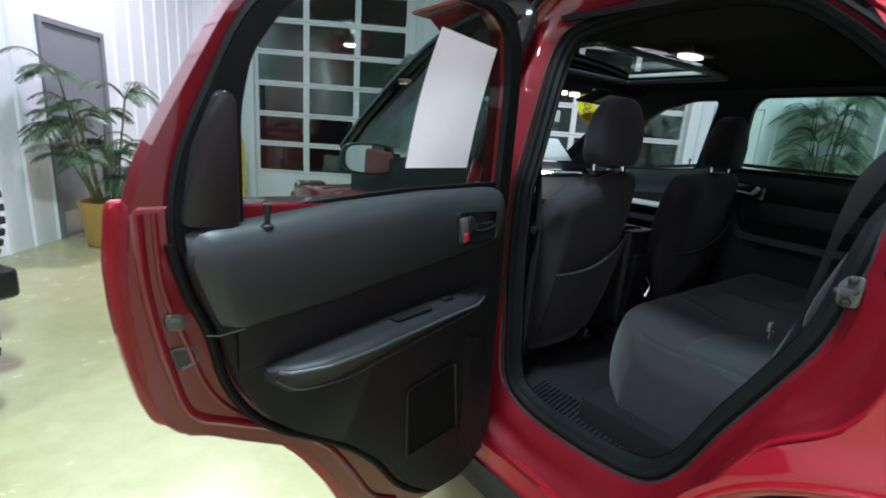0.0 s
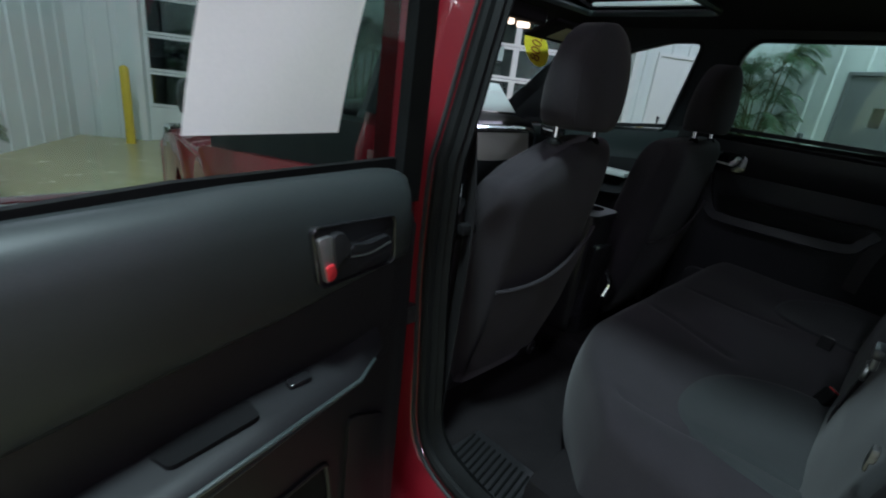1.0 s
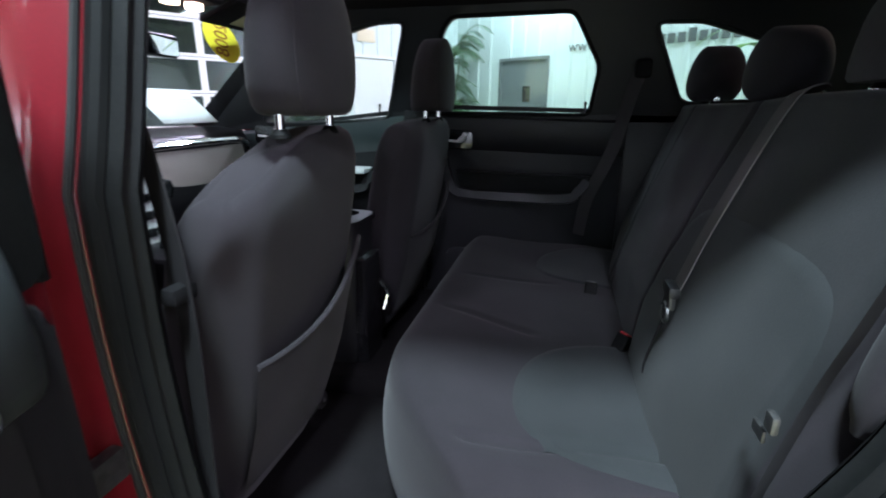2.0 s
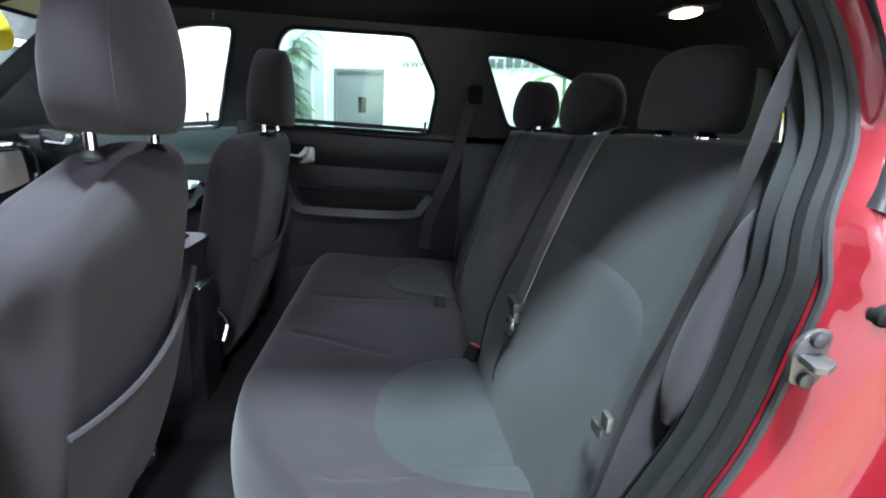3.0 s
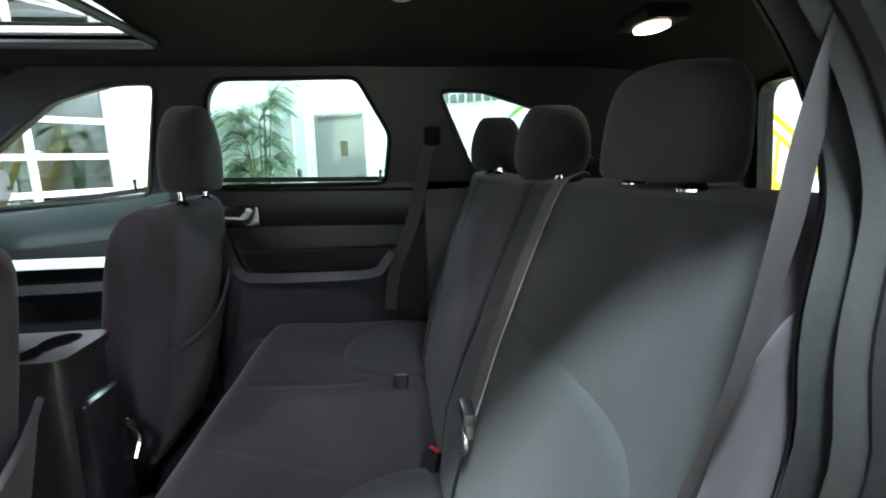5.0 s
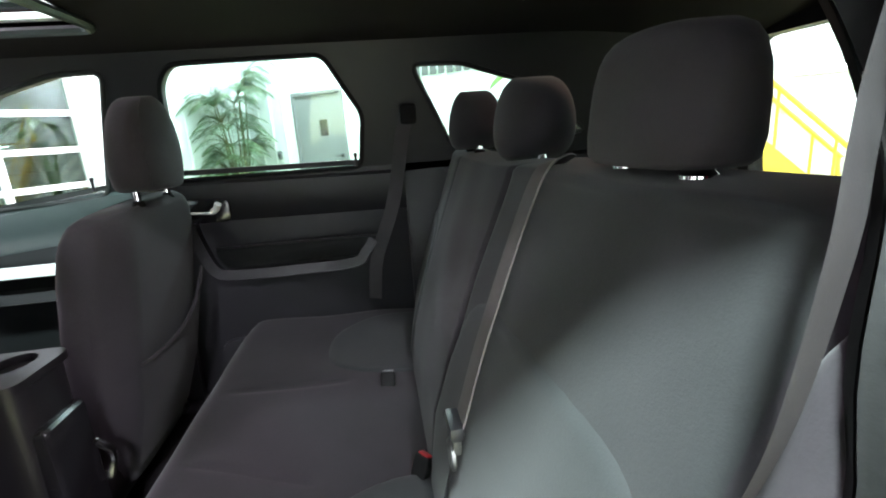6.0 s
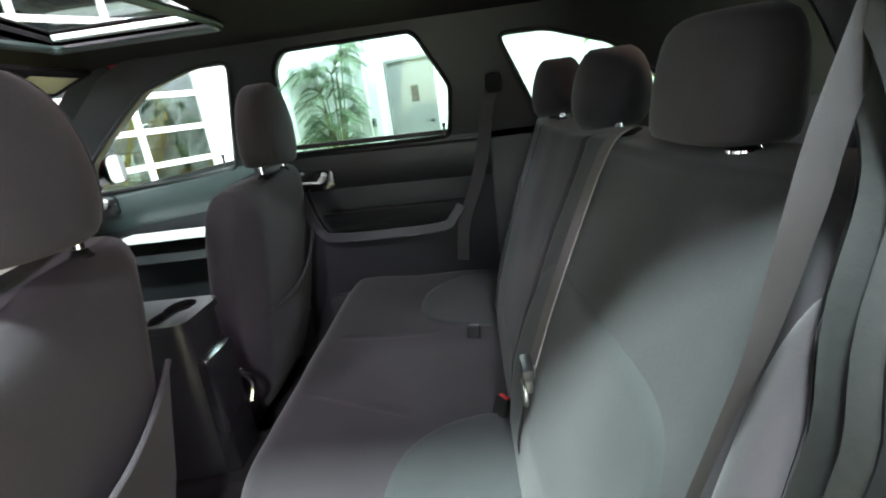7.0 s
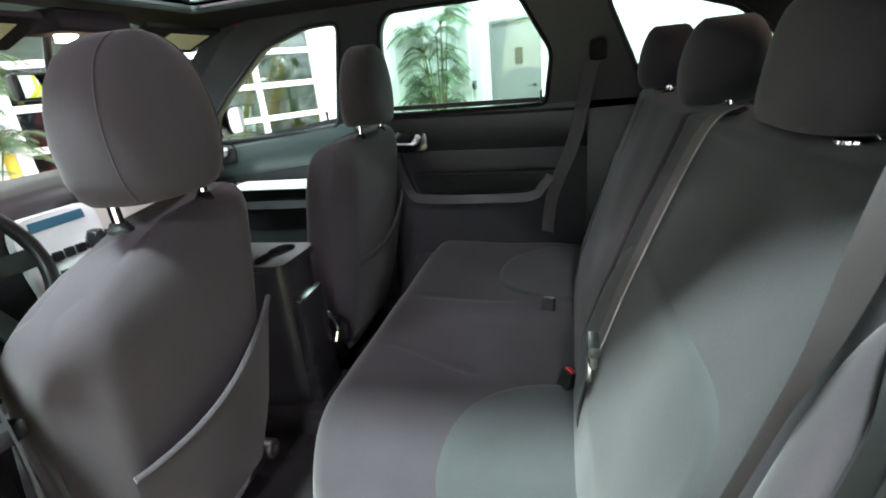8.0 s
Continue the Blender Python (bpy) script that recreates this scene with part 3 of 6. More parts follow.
def wall_letters(text, v, u, z, size):
    cu = bpy.data.curves.new("letters", "FONT")
    cu.body, cu.size, cu.extrude = text, size, 0.004
    tmp = bpy.data.objects.new("letters", cu)
    me = bpy.data.meshes.new_from_object(tmp)
    me.materials.append(SIGNGREY)
    ob = new("wall_lettering", me)
    ob.matrix_world = ROOM @ Matrix.Translation((v, u, z)) @ Matrix(((0, 0, -1, 0), (-1, 0, 0, 0), (0, 1, 0, 0), (0, 0, 0, 1)))
    return tagged(ob, "grey web address lettering on the white wall", "wall sign")


wall_letters("www.", V_RIGHT - 0.024, 3.62, 2.12, 0.24)
wall_letters(".com", V_RIGHT - 0.024, 1.02, 2.12, 0.24)
bar = bmesh.new()
for k in range(14):
    s = 3.0 - k * 0.138
    add_box(bar, V_RIGHT - 0.03, V_RIGHT - 0.022, s - 0.1, s, 2.12, 2.12 + (0.24 * 0.72 if k in (0, 4, 9) else 0.13), 0, 2, ROOM)
tagged(part("wall_sign_bars", bar, SIGNGREY, smooth=0), "grey name lettering on the white wall", "wall sign")
plate = tagged(part("door_sign", rm_box(4.1, 4.45, U_FRONT - 0.03, U_FRONT - 0.018, 2.3, 2.5, 0.003), plain("pale_sign", (0.75, 0.62, 0.45), (0.8, 0.68, 0.5), 0.6)), "small pale sign plate above the white door", "sign")

# yellow stair along the wall, a framed glazed panel and a wall light at the back
st = thing("staircase", rm(5.9, -2.0, 0), "yellow painted steel stair with a hand rail", "stairs")
SV0, SV1 = 5.45, 6.35
for k in range(9):
    part("tread", rm_box(SV0 + 0.03, SV1 - 0.03, -2.72 + 0.2 * k, -2.72 + 0.2 * k + 0.24, 0.19 * k + 0.16, 0.19 * k + 0.19, 0.004), STAIRYELLOW, st, smooth=0)
for v in (SV0, SV1):
    part("stringer", tube([rm(v, -2.75, 0.02), rm(v, -0.8, 1.86)], 0, flat=(0.1, 0.02), up=RV), STAIRYELLOW, st, smooth=0)
    part("rail", tube(smooth_path([rm(v, -2.72, 0.0), rm(v, -2.7, 0.66), rm(v, -2.55, 0.88), rm(v, -0.8, 2.6)], 4), 0.026, 10), STAIRYELLOW, st, "yellow tube hand rail")
    for k in range(4):
        u = -2.45 + k * 0.5
        part("baluster", cyl(rm(v, u, 0.30 + (u + 2.45) * 0.94), rm(v, u, 0.97 + (u + 2.45) * 0.98), 0.016, 10), STAIRYELLOW, st)
wn = thing("glazed_panel", rm(6.0, -3.4, 0), "low black framed panel with bright white panes", "partition")
WU0, WU1, WZ0, WZ1 = -4.6, -2.86, 0.0, 0.92
for a in range(4):
    u = lerp(WU0, WU1, a / 3)
    part("upright", rm_box(5.98, 6.02, u - 0.03, u + 0.03, WZ0, WZ1, 0.004), BLACK, wn, smooth=0)
    if a < 3:
        w = (WU1 - WU0) / 3
        for z0, z1 in ((0.03, 0.32), (0.36, 0.60), (0.64, 0.88)):
            part("pane", rm_box(5.99, 6.01, u + 0.03, u + w - 0.03, z0, z1), PALELIT, wn, "bright white pane", smooth=0)
for z in (0.015, 0.34, 0.62, 0.9):
    part("crossbar", rm_box(5.975, 6.025, WU0 + 0.03, WU1 - 0.03, z - 0.02, z + 0.02, 0.003), BLACK, wn, smooth=0)
wl = thing("wall_light", rm(V_RIGHT - 0.1, -2.75, 1.7), "long white fluorescent tube light on the wall", "wall light")
part("housing", rm_box(V_RIGHT - 0.07, V_RIGHT - 0.02, -3.3, -2.2, 1.62, 1.72, 0.008), FRAMEWHITE, wl)
part("tube", cyl(rm(V_RIGHT - 0.09, -3.26, 1.67), rm(V_RIGHT - 0.09, -2.24, 1.67), 0.02, 10), TUBE, wl, "glowing fluorescent tube")


# dark off-road vehicle parked beside the camera's start: tail with a spare wheel
def wheel(parent, at, axis, r, w, name="wheel", rim=ALLOY):
    o, d = Vector(at), Vector(axis).normalized()
    h = w / 2
    prof = [(-h * 0.8, r * 0.62), (-h, r * 0.7), (-h, r * 0.88), (-h * 0.86, r * 0.97), (-h * 0.5, r), (h * 0.5, r), (h * 0.86, r * 0.97), (h, r * 0.88), (h, r * 0.7), (h * 0.8, r * 0.62)]
    ty = part(name, lathe(prof, o, d, 48), TYRE, parent, "black treaded tyre")
    bm = bmesh.new()
    s = d.orthogonal().normalized()
    u = d.cross(s)
    for k in range(36):
        a = 2 * math.pi * k / 36
        c = o + (s * math.cos(a) + u * math.sin(a)) * (r + 0.004)
        tan = (-s * math.sin(a) + u * math.cos(a))
        rad = (s * math.cos(a) + u * math.sin(a))
        for off, sg in ((-h * 0.5, 1), (h * 0.5, -1)):
            m = Matrix((( d.x, tan.x, rad.x, c.x + d.x * off), (d.y, tan.y, rad.y, c.y + d.y * off), (d.z, tan.z, rad.z, c.z + d.z * off), (0, 0, 0, 1)))
            add_box(bm, -h * 0.45, h * 0.45, -0.016 * r / 0.35, 0.016 * r / 0.35, -0.012, 0.008, 0, 2, m)
    part("tread", bm, TYRE, ty, smooth=0)
    part("rim", lathe([(-h * 0.7, r * 0.64), (-h * 0.2, r * 0.6), (h * 0.55, r * 0.56), (h * 0.62, r * 0.3), (h * 0.7, r * 0.12), (h * 0.7, 0.001)], o, d, 32), rim, ty, "five-hole metal rim")
    return ty


off = thing("offroad_vehicle", (-3.0, 1.8, GROUND), "black off-road vehicle with a spare wheel on its tail", "vehicle")
OFFM = Matrix.Translation((-2.23, 2.31, GROUND)) @ pose(0, 0, 0, 0, 0, 33)
part("body", box(-1.75, -0.42, -0.62, 0.6, 0.5, 1.0, 0.06, 3, OFFM), GLOSSBLACK, off)
part("cabin", box(-1.6, -0.48, -0.56, 0.54, 1.0, 1.6, 0.08, 3, OFFM), GLOSSBLACK, off)
part("bumper", box(-0.42, -0.25, -0.58, 0.58, 0.46, 0.6, 0.03, 3, OFFM), BLACK, off)
wheel(off, OFFM @ Vector((-0.24, 0.08, 0.82)), OFFM.to_3x3() @ Vector((1, 0, 0)), 0.36, 0.24, "spare_wheel", BLACK)
for y in (-0.66, 0.45):
    wheel(off, OFFM @ Vector((-0.85, y, 0.39)), OFFM.to_3x3() @ Vector((0, 1, 0)), 0.39, 0.25, "wheel", BLACK)
    wheel(off, OFFM @ Vector((-1.66, y, 0.39)), OFFM.to_3x3() @ Vector((0, 1, 0)), 0.39, 0.25, "wheel", BLACK)


# ---------------------------------------------------------------- the red car
car = thing("red_suv", (0, -0.2, GROUND), "glossy red compact SUV with its rear door wide open", "car")


def lx(z):
    return -0.775 + 0.30 * max(0.0, z - 1.05)


LOOP = smooth_path([(0, y, z) for y, z in ((-0.05, 0.62), (-0.03, 0.85), (-0.03, 1.10), (-0.02, 1.30), (-0.02, 1.45), (-0.07, 1.52), (-0.26, 1.55), (-0.46, 1.555),
                    (-0.61, 1.525), (-0.73, 1.45), (-0.83, 1.36), (-0.885, 1.27), (-0.90, 1.18), (-0.885, 1.09), (-0.87, 1.0), (-0.845, 0.88), (-0.79, 0.76), (-0.72, 0.62), (-0.655, 0.48),
                    (-0.575, 0.40), (-0.42, 0.37), (-0.20, 0.37), (-0.08, 0.43))], 5, True)
LOOP = [Vector((0, p.y + 0.018 * sstep(-0.45, -0.7, p.y) * sstep(1.2, 1.08, p.z), p.z)) for p in LOOP]


def loop_ring(offset, dx):
    n = len(LOOP)
    out = []
    for i, p in enumerate(LOOP):
        d = (LOOP[(i + 1) % n] - LOOP[i - 1]).normalized()
        k = 1.0 if offset <= 0 else lerp(1.0, 0.3, sstep(1.03, 1.13, p.z) * sstep(-0.25, -0.5, p.y))
        k *= lerp(1.0, 0.6, sstep(0.85, 0.7, p.z) * sstep(-0.5, -0.65, p.y)) if offset > 0.05 else 1.0
        q = p + Vector((0, d.z, -d.y)) * offset * LSIGN * k
        w = dx if dx > -0.03 else -0.03 + (dx + 0.03) * lerp(1.0, 0.4, clamp((1.0 - k) / 0.7) if p.z > 1.0 else 0.0)
        out.append(Vector((lx(q.z) + w, q.y, q.z)))
    return out


LSIGN = 1
if loop_ring(0.05, 0)[12].y < LOOP[12].y:
    LSIGN = -1

jamb = part("door_jamb", rings([loop_ring(o, x) for o, x in ((0.012, 0.01), (0.02, -0.012), (0.035, -0.016), (0.045, -0.034), (0.08, -0.04), (0.1, -0.048), (0.112, -0.075), (0.118, -0.092), (0.135, -0.1))], True, False), RED_SHADED, car, "glossy red painted door jamb", smooth=85)
part("door_seal", tube(loop_ring(0.002, 0.008), 0.014, 10, True), RUBBER, car, "black rubber door seal")
part("seal_lip", tube(loop_ring(0.02, -0.006), 0.0055, 8, True), RUBBER_GREY, car, "grey weatherstrip lip")
part("seal_flap", rings([loop_ring(o, x) for o, x in ((-0.022, 0.02), (-0.01, 0.01), (0.0, 0.008), (0.0, 0.016), (-0.008, 0.024), (-0.024, 0.04))], True, False), RUBBER, car, "black inner opening trim")
part("inner_trim", rings([loop_ring(o, x) for o, x in ((-0.026, 0.04), (-0.015, 0.055), (0.01, 0.062), (0.06, 0.066))], True, False), RUBBER, car, "dark plastic pillar trim")
n = len(LOOP)
rear = [i for i in range(n) if LOOP[i].z > 1.12 and LOOP[i].y < -0.45]
def strip_row(out, dx):
    row = []
    for i in rear:
        d = (LOOP[(i + 1) % n] - LOOP[i - 1]).normalized()
        q = LOOP[i] + Vector((0, d.z, -d.y)) * out * LSIGN
        row.append(Vector((lx(q.z) + dx, q.y, q.z)))
    return row


part("pillar_applique", rings([strip_row(o, x) for o, x in ((0.012, -0.02), (0.0135, -0.032), (0.018, -0.038), (0.034, -0.043), (0.04, -0.041), (0.042, -0.02))], False, False), GLOSSBLACK, car, "black plastic pillar trim strip")
part("panel_edge", tube([loop_ring(0.13, -0.099)[i] for i in range(n) if LOOP[i].z < 1.0 and LOOP[i].y < -0.3], 0.007, 10), RED, car, "rolled edge of the quarter panel")
part("drip_seal", tube([loop_ring(0.125, -0.09)[i] for i in range(n) if LOOP[i].z > 1.45], 0.011, 8), RUBBER, car, "rubber roof drip seal")

# striker and bump stop on the jamb
sk = part("striker", joined(prism(rounded([(-0.878, 0.955), (-0.848, 0.955), (-0.844, 0.99), (-0.856, 1.01), (-0.88, 1.011)], 0.008), lambda a, b, d: Vector((-0.795 - d, a, b)), 0.005, 0.002),
          prism(rounded([(-0.80, -0.876), (-0.80, -0.85), (-0.824, -0.844), (-0.828, -0.854), (-0.816, -0.874)], 0.003), lambda a, b, d: Vector((a, b, 0.981 + d)), 0.006, 0.001)), STEEL, car, "zinc door striker loop")
for y, z in ((-0.864, 1.002), (-0.861, 0.962)):
    part("bolt", lathe([(0, 0.0075), (0.005, 0.0075), (0.007, 0.004), (0.007, 0.0)], (-0.80, y, z), (-1, 0, 0), 12), BLACK, sk)
part("bump_stop", lathe([(0, 0.012), (0.009, 0.011), (0.012, 0.008), (0.012, 0)], (-0.803, -0.91, 1.03), (-1, -0.2, 0), 16), RUBBER, car, "round rubber bump stop")
for z in (0.60, 1.0):
    part("door_hinge", box(-0.87, -0.80, 0.02, 0.075, z, z + 0.06, 0.006), RED_SHADED, car)
part("courtesy_switch", lathe([(0, 0.012), (0.01, 0.012), (0.016, 0.006), (0.016, 0)], (-0.81, 0.055, 0.83), (-1, -0.3, 0), 12), STEEL, car)

# quarter panel: skin drawn out from the wheel arch
AC, AR = Vector((-1.16, 0.24)), 0.5
r5 = [Vector((p.y, p.z)) for p in loop_ring(0.13, 0)]
front_edge = sorted([p for p in r5 if p.x < -0.60 and p.y < 1.22], key=lambda p: p.y)
BOUND = [Vector((-0.655, 0.24))] + [p for p in front_edge if p.y > 0.3] + [Vector((-0.97, 1.22)), Vector((-2.0, 1.22)), Vector((-2.02, 0.24))]


def hit_bound(a):
    d = Vector((math.cos(a), math.sin(a)))
    best = None
    for p, q in zip(BOUND, BOUND[1:]):
        e = q - p
        den = d.x * e.y - d.y * e.x
        if abs(den) < 1e-9:
            continue
        w = p - AC
        t = (w.x * e.y - w.y * e.x) / den
        s = (w.x * d.y - w.y * d.x) / den
        if t > 0 and -1e-6 <= s <= 1 + 1e-6 and (best is None or t < best):
            best = t
    return max(best or 0.75, AR + 0.02)


def skin_x(y, z, side=-1):
    bulge = 0.03 * math.exp(-((z - 0.78) / 0.34) ** 2) + 0.022 * math.exp(-(((Vector((y, z)) - AC).length - AR) / 0.05) ** 2)
    taper = 0.05 * sstep(-1.4, -2.1, y)
    return side * (0.868 + bulge - taper - 0.02 * sstep(0.5, 0.2, z) - 0.095 * sstep(1.0, 1.22, z))


def polar(side):
    rows = []
    for k in range(12):
        f = (k / 11)
        row = []
        for i in range(61):
            a = math.pi * i / 60
            r = lerp(AR, hit_bound(a), f)
            y, z = AC.x + r * math.cos(a), AC.y + r * math.sin(a)
            z = z if side < 0 or z < 1.05 else 1.05 + 0.1 * (z - 1.05)
            row.append(Vector((skin_x(y, z, side), y, z)))
        rows.append(row)
    inner = [Vector((p.x - side * 0.12, p.y, p.z)) for p in rows[0]]
    lip = [Vector((p.x - side * 0.012, p.y + (AC.x - p.y) * 0.04, p.z + (AC.y - p.z) * 0.04)) for p in rows[0]]
    return rings([inner, lip] + rows, False, False)


part("quarter_panel", polar(-1), RED, car, "glossy red rear quarter panel", smooth=60)
part("arch_lip", tube([Vector((skin_x(AC.x + AR * math.cos(a), AC.y + AR * math.sin(a)) - 0.002, AC.x + AR * math.cos(a), AC.y + AR * math.sin(a))) for a in [math.pi * k / 40 for k in range(41)]], 0.008, 10), RED, car, "rolled wheel arch lip")
part("quarter_panel", polar(1), RED, car, smooth=60)


def upper_quarter(side):
    def f(a, b):
        z = lerp(1.13, 1.66, b)
        y0 = interp(z, [(1.1, -0.928), (1.2, -0.915), (1.35, -0.855), (1.5, -0.738), (1.66, -0.575)])
        y = lerp(y0, -2.0 + 0.25 * b * b, a)
        return Vector((side * (0.782 - 0.12 * (z - 1.13) - 0.36 * (z - 1.13) ** 2 - 0.05 * sstep(-1.4, -2.1, y) - 0.04 * sstep(1.55, 1.66, z)), y, z))
    return grid(20, 14, f)


for side in (-1, 1):
    if side < 0:
        part("pillar_panel", upper_quarter(side), RED, car, "glossy red rear pillar panel", smooth=60)
    part("cargo_glass", grid(8, 6, lambda a, b: Vector((side * (0.785 - 0.27 * (lerp(1.24, 1.5, b) - 1.2) - 0.04 * sstep(-1.4, -2.1, lerp(-1.3 + 0.12 * b, -1.8 + 0.1 * b, a))), lerp(-1.3 + 0.12 * b, -1.8 + 0.1 * b, a), lerp(1.24, 1.5, b)))), GLASS_DARK if side > 0 else GLOSSBLACK, car, "dark rear quarter glass")


# sill, front door, fender, bonnet, windscreen pillars
def side_plate(name, outline, side, x, thick, mat, label="", bevel=0.012):
    return part(name, prism(rounded(outline, 0.03), lambda a, b, d: Vector((side * (x - d), a, b)), thick, bevel), mat, car, label)


for side in (-1, 1):
    side_plate("sill", [(-0.70, 0.12), (-0.60, 0.25), (1.15, 0.25), (1.15, 0.12)], side, 0.87, 0.12, RED, "red painted sill")
    side_plate("sill_cladding", [(-0.68, 0.05), (-0.66, 0.15), (1.15, 0.15), (1.15, 0.05)], side, 0.88, 0.1, BLACK, "black sill cladding")
    side_plate("front_door", [(0.095, 0.29), (0.095, 1.0), (1.02, 0.9), (1.12, 0.82), (1.12, 0.29)] if side < 0 else [(0.095, 0.29), (0.095, 0.97), (1.02, 0.94), (1.12, 0.88), (1.12, 0.29)], side, 0.865, 0.06, RED, "closed red front door")
    if side > 0:
        side_plate("rear_outer_door", [(-0.60, 0.29), (-0.86, 0.75), (-0.90, 1.0), (0.075, 0.97), (0.075, 0.29)], side, 0.9, 0.06, RED, "closed red rear door")
    arch = [(1.62 + 0.45 * math.cos(math.radians(180 - k * 12)), 0.24 + 0.45 * math.sin(math.radians(180 - k * 12))) for k in range(16)]
    nose = [(1.13, 0.24), (1.13, 0.83), (2.0, 0.79), (2.3, 0.74), (2.32, 0.3), (2.08, 0.24)] + arch[::-1][1:-1]
    part("fender", prism(rounded(nose, 0.03), lambda a, b, d: Vector((side * (0.83 - 0.17 * sstep(1.2, 2.3, a) - d), a, b)), 0.04, 0.008), RED, car, "red front fender")
    part("window_frame", tube(smooth_path([(side * 0.84, 0.10, 1.12), (side * 0.77, 0.085, 1.36), (side * 0.715, 0.06, 1.56), (side * 0.71, 0.25, 1.585), (side * 0.74, 0.55, 1.50), (side * 0.80, 0.9, 1.26), (side * 0.84, 1.08, 1.09)], 6), 0.026, 10), GLOSSBLACK, car, "black front door window frame")
part("side_glass", prism([(0.11, 1.12), (0.08, 1.54), (0.25, 1.57), (0.55, 1.48), (0.88, 1.25), (1.05, 1.10)], lambda a, b, d: Vector((-0.835 + 0.27 * (b - 1.12) + d, a, b)), 0.005), GLASS, car, smooth=0)
part("side_glass", prism([(0.11, 1.10), (0.05, 1.46), (0.28, 1.45), (0.53, 1.33), (0.86, 1.03)], lambda a, b, d: Vector((0.745 - 0.22 * (b - 1.12) + d, a, b)), 0.005), GLASS, car, smooth=0)


def side_mirror(side, x, y, z, turn):
    def tilt(p):
        return Vector((side * (x + 0.7 * p.x), y + 0.7 * (p.y + turn * p.x), z + 0.75 * p.z))
    shell = [[tilt(Vector((0.125 * s * math.copysign(abs(math.cos(a)) ** 0.6, math.cos(a)), d, 0.085 * s * math.copysign(abs(math.sin(a)) ** 0.6, math.sin(a))))) for a in [2 * math.pi * k / 28 for k in range(28)]] for d, s in ((0.0, 0.97), (0.01, 1.0), (0.05, 0.98), (0.09, 0.82), (0.115, 0.5))]
    m = part("side_mirror", rings(shell), BLACK, car, "black door mirror housing")
    part("mirror_glass", rings([[tilt(Vector((0.112 * math.copysign(abs(math.cos(a)) ** 0.6, math.cos(a)), d, 0.073 * math.copysign(abs(math.sin(a)) ** 0.6, math.sin(a))))) for a in [2 * math.pi * k / 28 for k in range(28)]] for d in (-0.006, 0.002)]), MIRROR, m, "mirror glass")
    part("mirror_arm", joined(tube([tilt(Vector((-0.1, 0.05, -0.05))), tilt(Vector((-0.2, 0.06, -0.07)))], 0.03, 8)), BLACK, m)


side_mirror(-1, 0.905, 0.70, 1.07, 0.75)
side_mirror(1, 0.93, 0.78, 1.135, 0.25)


def bonnet(a, b):
    x, y = lerp(-0.8, 0.8, a), lerp(1.12, 2.35, b)
    return Vector((x * (1 - 0.2 * sstep(0.0, 1.0, b)), y, 0.89 - 0.12 * b ** 1.6 - 0.05 * (x / 0.8) ** 2 + 0.012 * math.cos(x * 9)))


part("bonnet", thicken(grid(24, 16, bonnet), (0, 0, -0.02)), RED, car, "glossy red bonnet", smooth=60)
part("front_bumper", box(-0.64, 0.64, 2.25, 2.5, 0.15, 0.72, 0.08, 4), RED, car)
part("grille", box(-0.5, 0.5, 2.485, 2.515, 0.45, 0.64, 0.01), GLOSSBLACK, car)
for side in (-1, 1):
    part("headlight", box(side * 0.52 - 0.11, side * 0.52 + 0.11, 2.3, 2.42, 0.66, 0.78, 0.03, 3), CHROME, car, "clear headlight")
part("windscreen", grid(12, 8, lambda a, b: Vector((lerp(-0.76, 0.76, a) * (1 - 0.13 * b), lerp(1.2, 0.62, b) - 0.09 * (2 * a - 1) ** 2, lerp(1.06, 1.545, b)))), GLASS, car, "clear windscreen")
for side in (-1, 1):
    part("a_pillar", tube(smooth_path([(side * 0.80, 1.12, 1.04), (side * 0.755, 0.83, 1.27), (side * 0.70, 0.52, 1.50)], 6), 0, flat=(0.045, 0.03), up=(side, 0.3, 0.3)), TRIM, car, "grey windscreen pillar trim")
part("underbody", box(-0.74, 0.74, -2.0, 2.3, 0.06, 0.30, 0.02), BLACK, car)
part("rear_bumper", box(-0.84, 0.84, -2.2, -1.98, 0.1, 0.62, 0.07, 4), RED, car)
for pos in ((-0.78, -1.16), (0.78, -1.16), (-0.64, 1.62), (0.64, 1.62)):
    wheel(car, (pos[0], pos[1], GROUND + 0.355), (1 if pos[0] > 0 else -1, 0, 0), 0.355, 0.225)
for side in (-1, 1):
    part("wheel_liner", rings([[Vector((side * x, AC.x + AR * math.cos(math.pi * k / 24), AC.y + AR * math.sin(math.pi * k / 24))) for k in range(25)] for x in (0.6, 0.87)], False, False), BLACK, car, "black wheel arch liner")

# roof and headliner with the sunroof opening
SR = (-0.46, 0.45, -0.02, 0.48)


def roofish(nx, ny, x0, x1, y0, y1, zf, thick):
    xs = sorted({*[lerp(x0, x1, i / nx) for i in range(nx + 1)], SR[0], SR[1]})
    ys = sorted({*[lerp(y0, y1, i / ny) for i in range(ny + 1)], SR[2], SR[3]})
    bm = bmesh.new()
    vs = {(i, j): bm.verts.new((x, y, zf(x, y))) for i, x in enumerate(xs) for j, y in enumerate(ys)}
    for i in range(len(xs) - 1):
        for j in range(len(ys) - 1):
            cx, cy = (xs[i] + xs[i + 1]) / 2, (ys[j] + ys[j + 1]) / 2
            if SR[0] < cx < SR[1] and SR[2] < cy < SR[3]:
                continue
            bm.faces.new((vs[i, j], vs[i + 1, j], vs[i + 1, j + 1], vs[i, j + 1]))
    bmesh.ops.delete(bm, geom=[v for v in bm.verts if not v.link_faces], context="VERTS")
    return thicken(bm, (0, 0, thick))


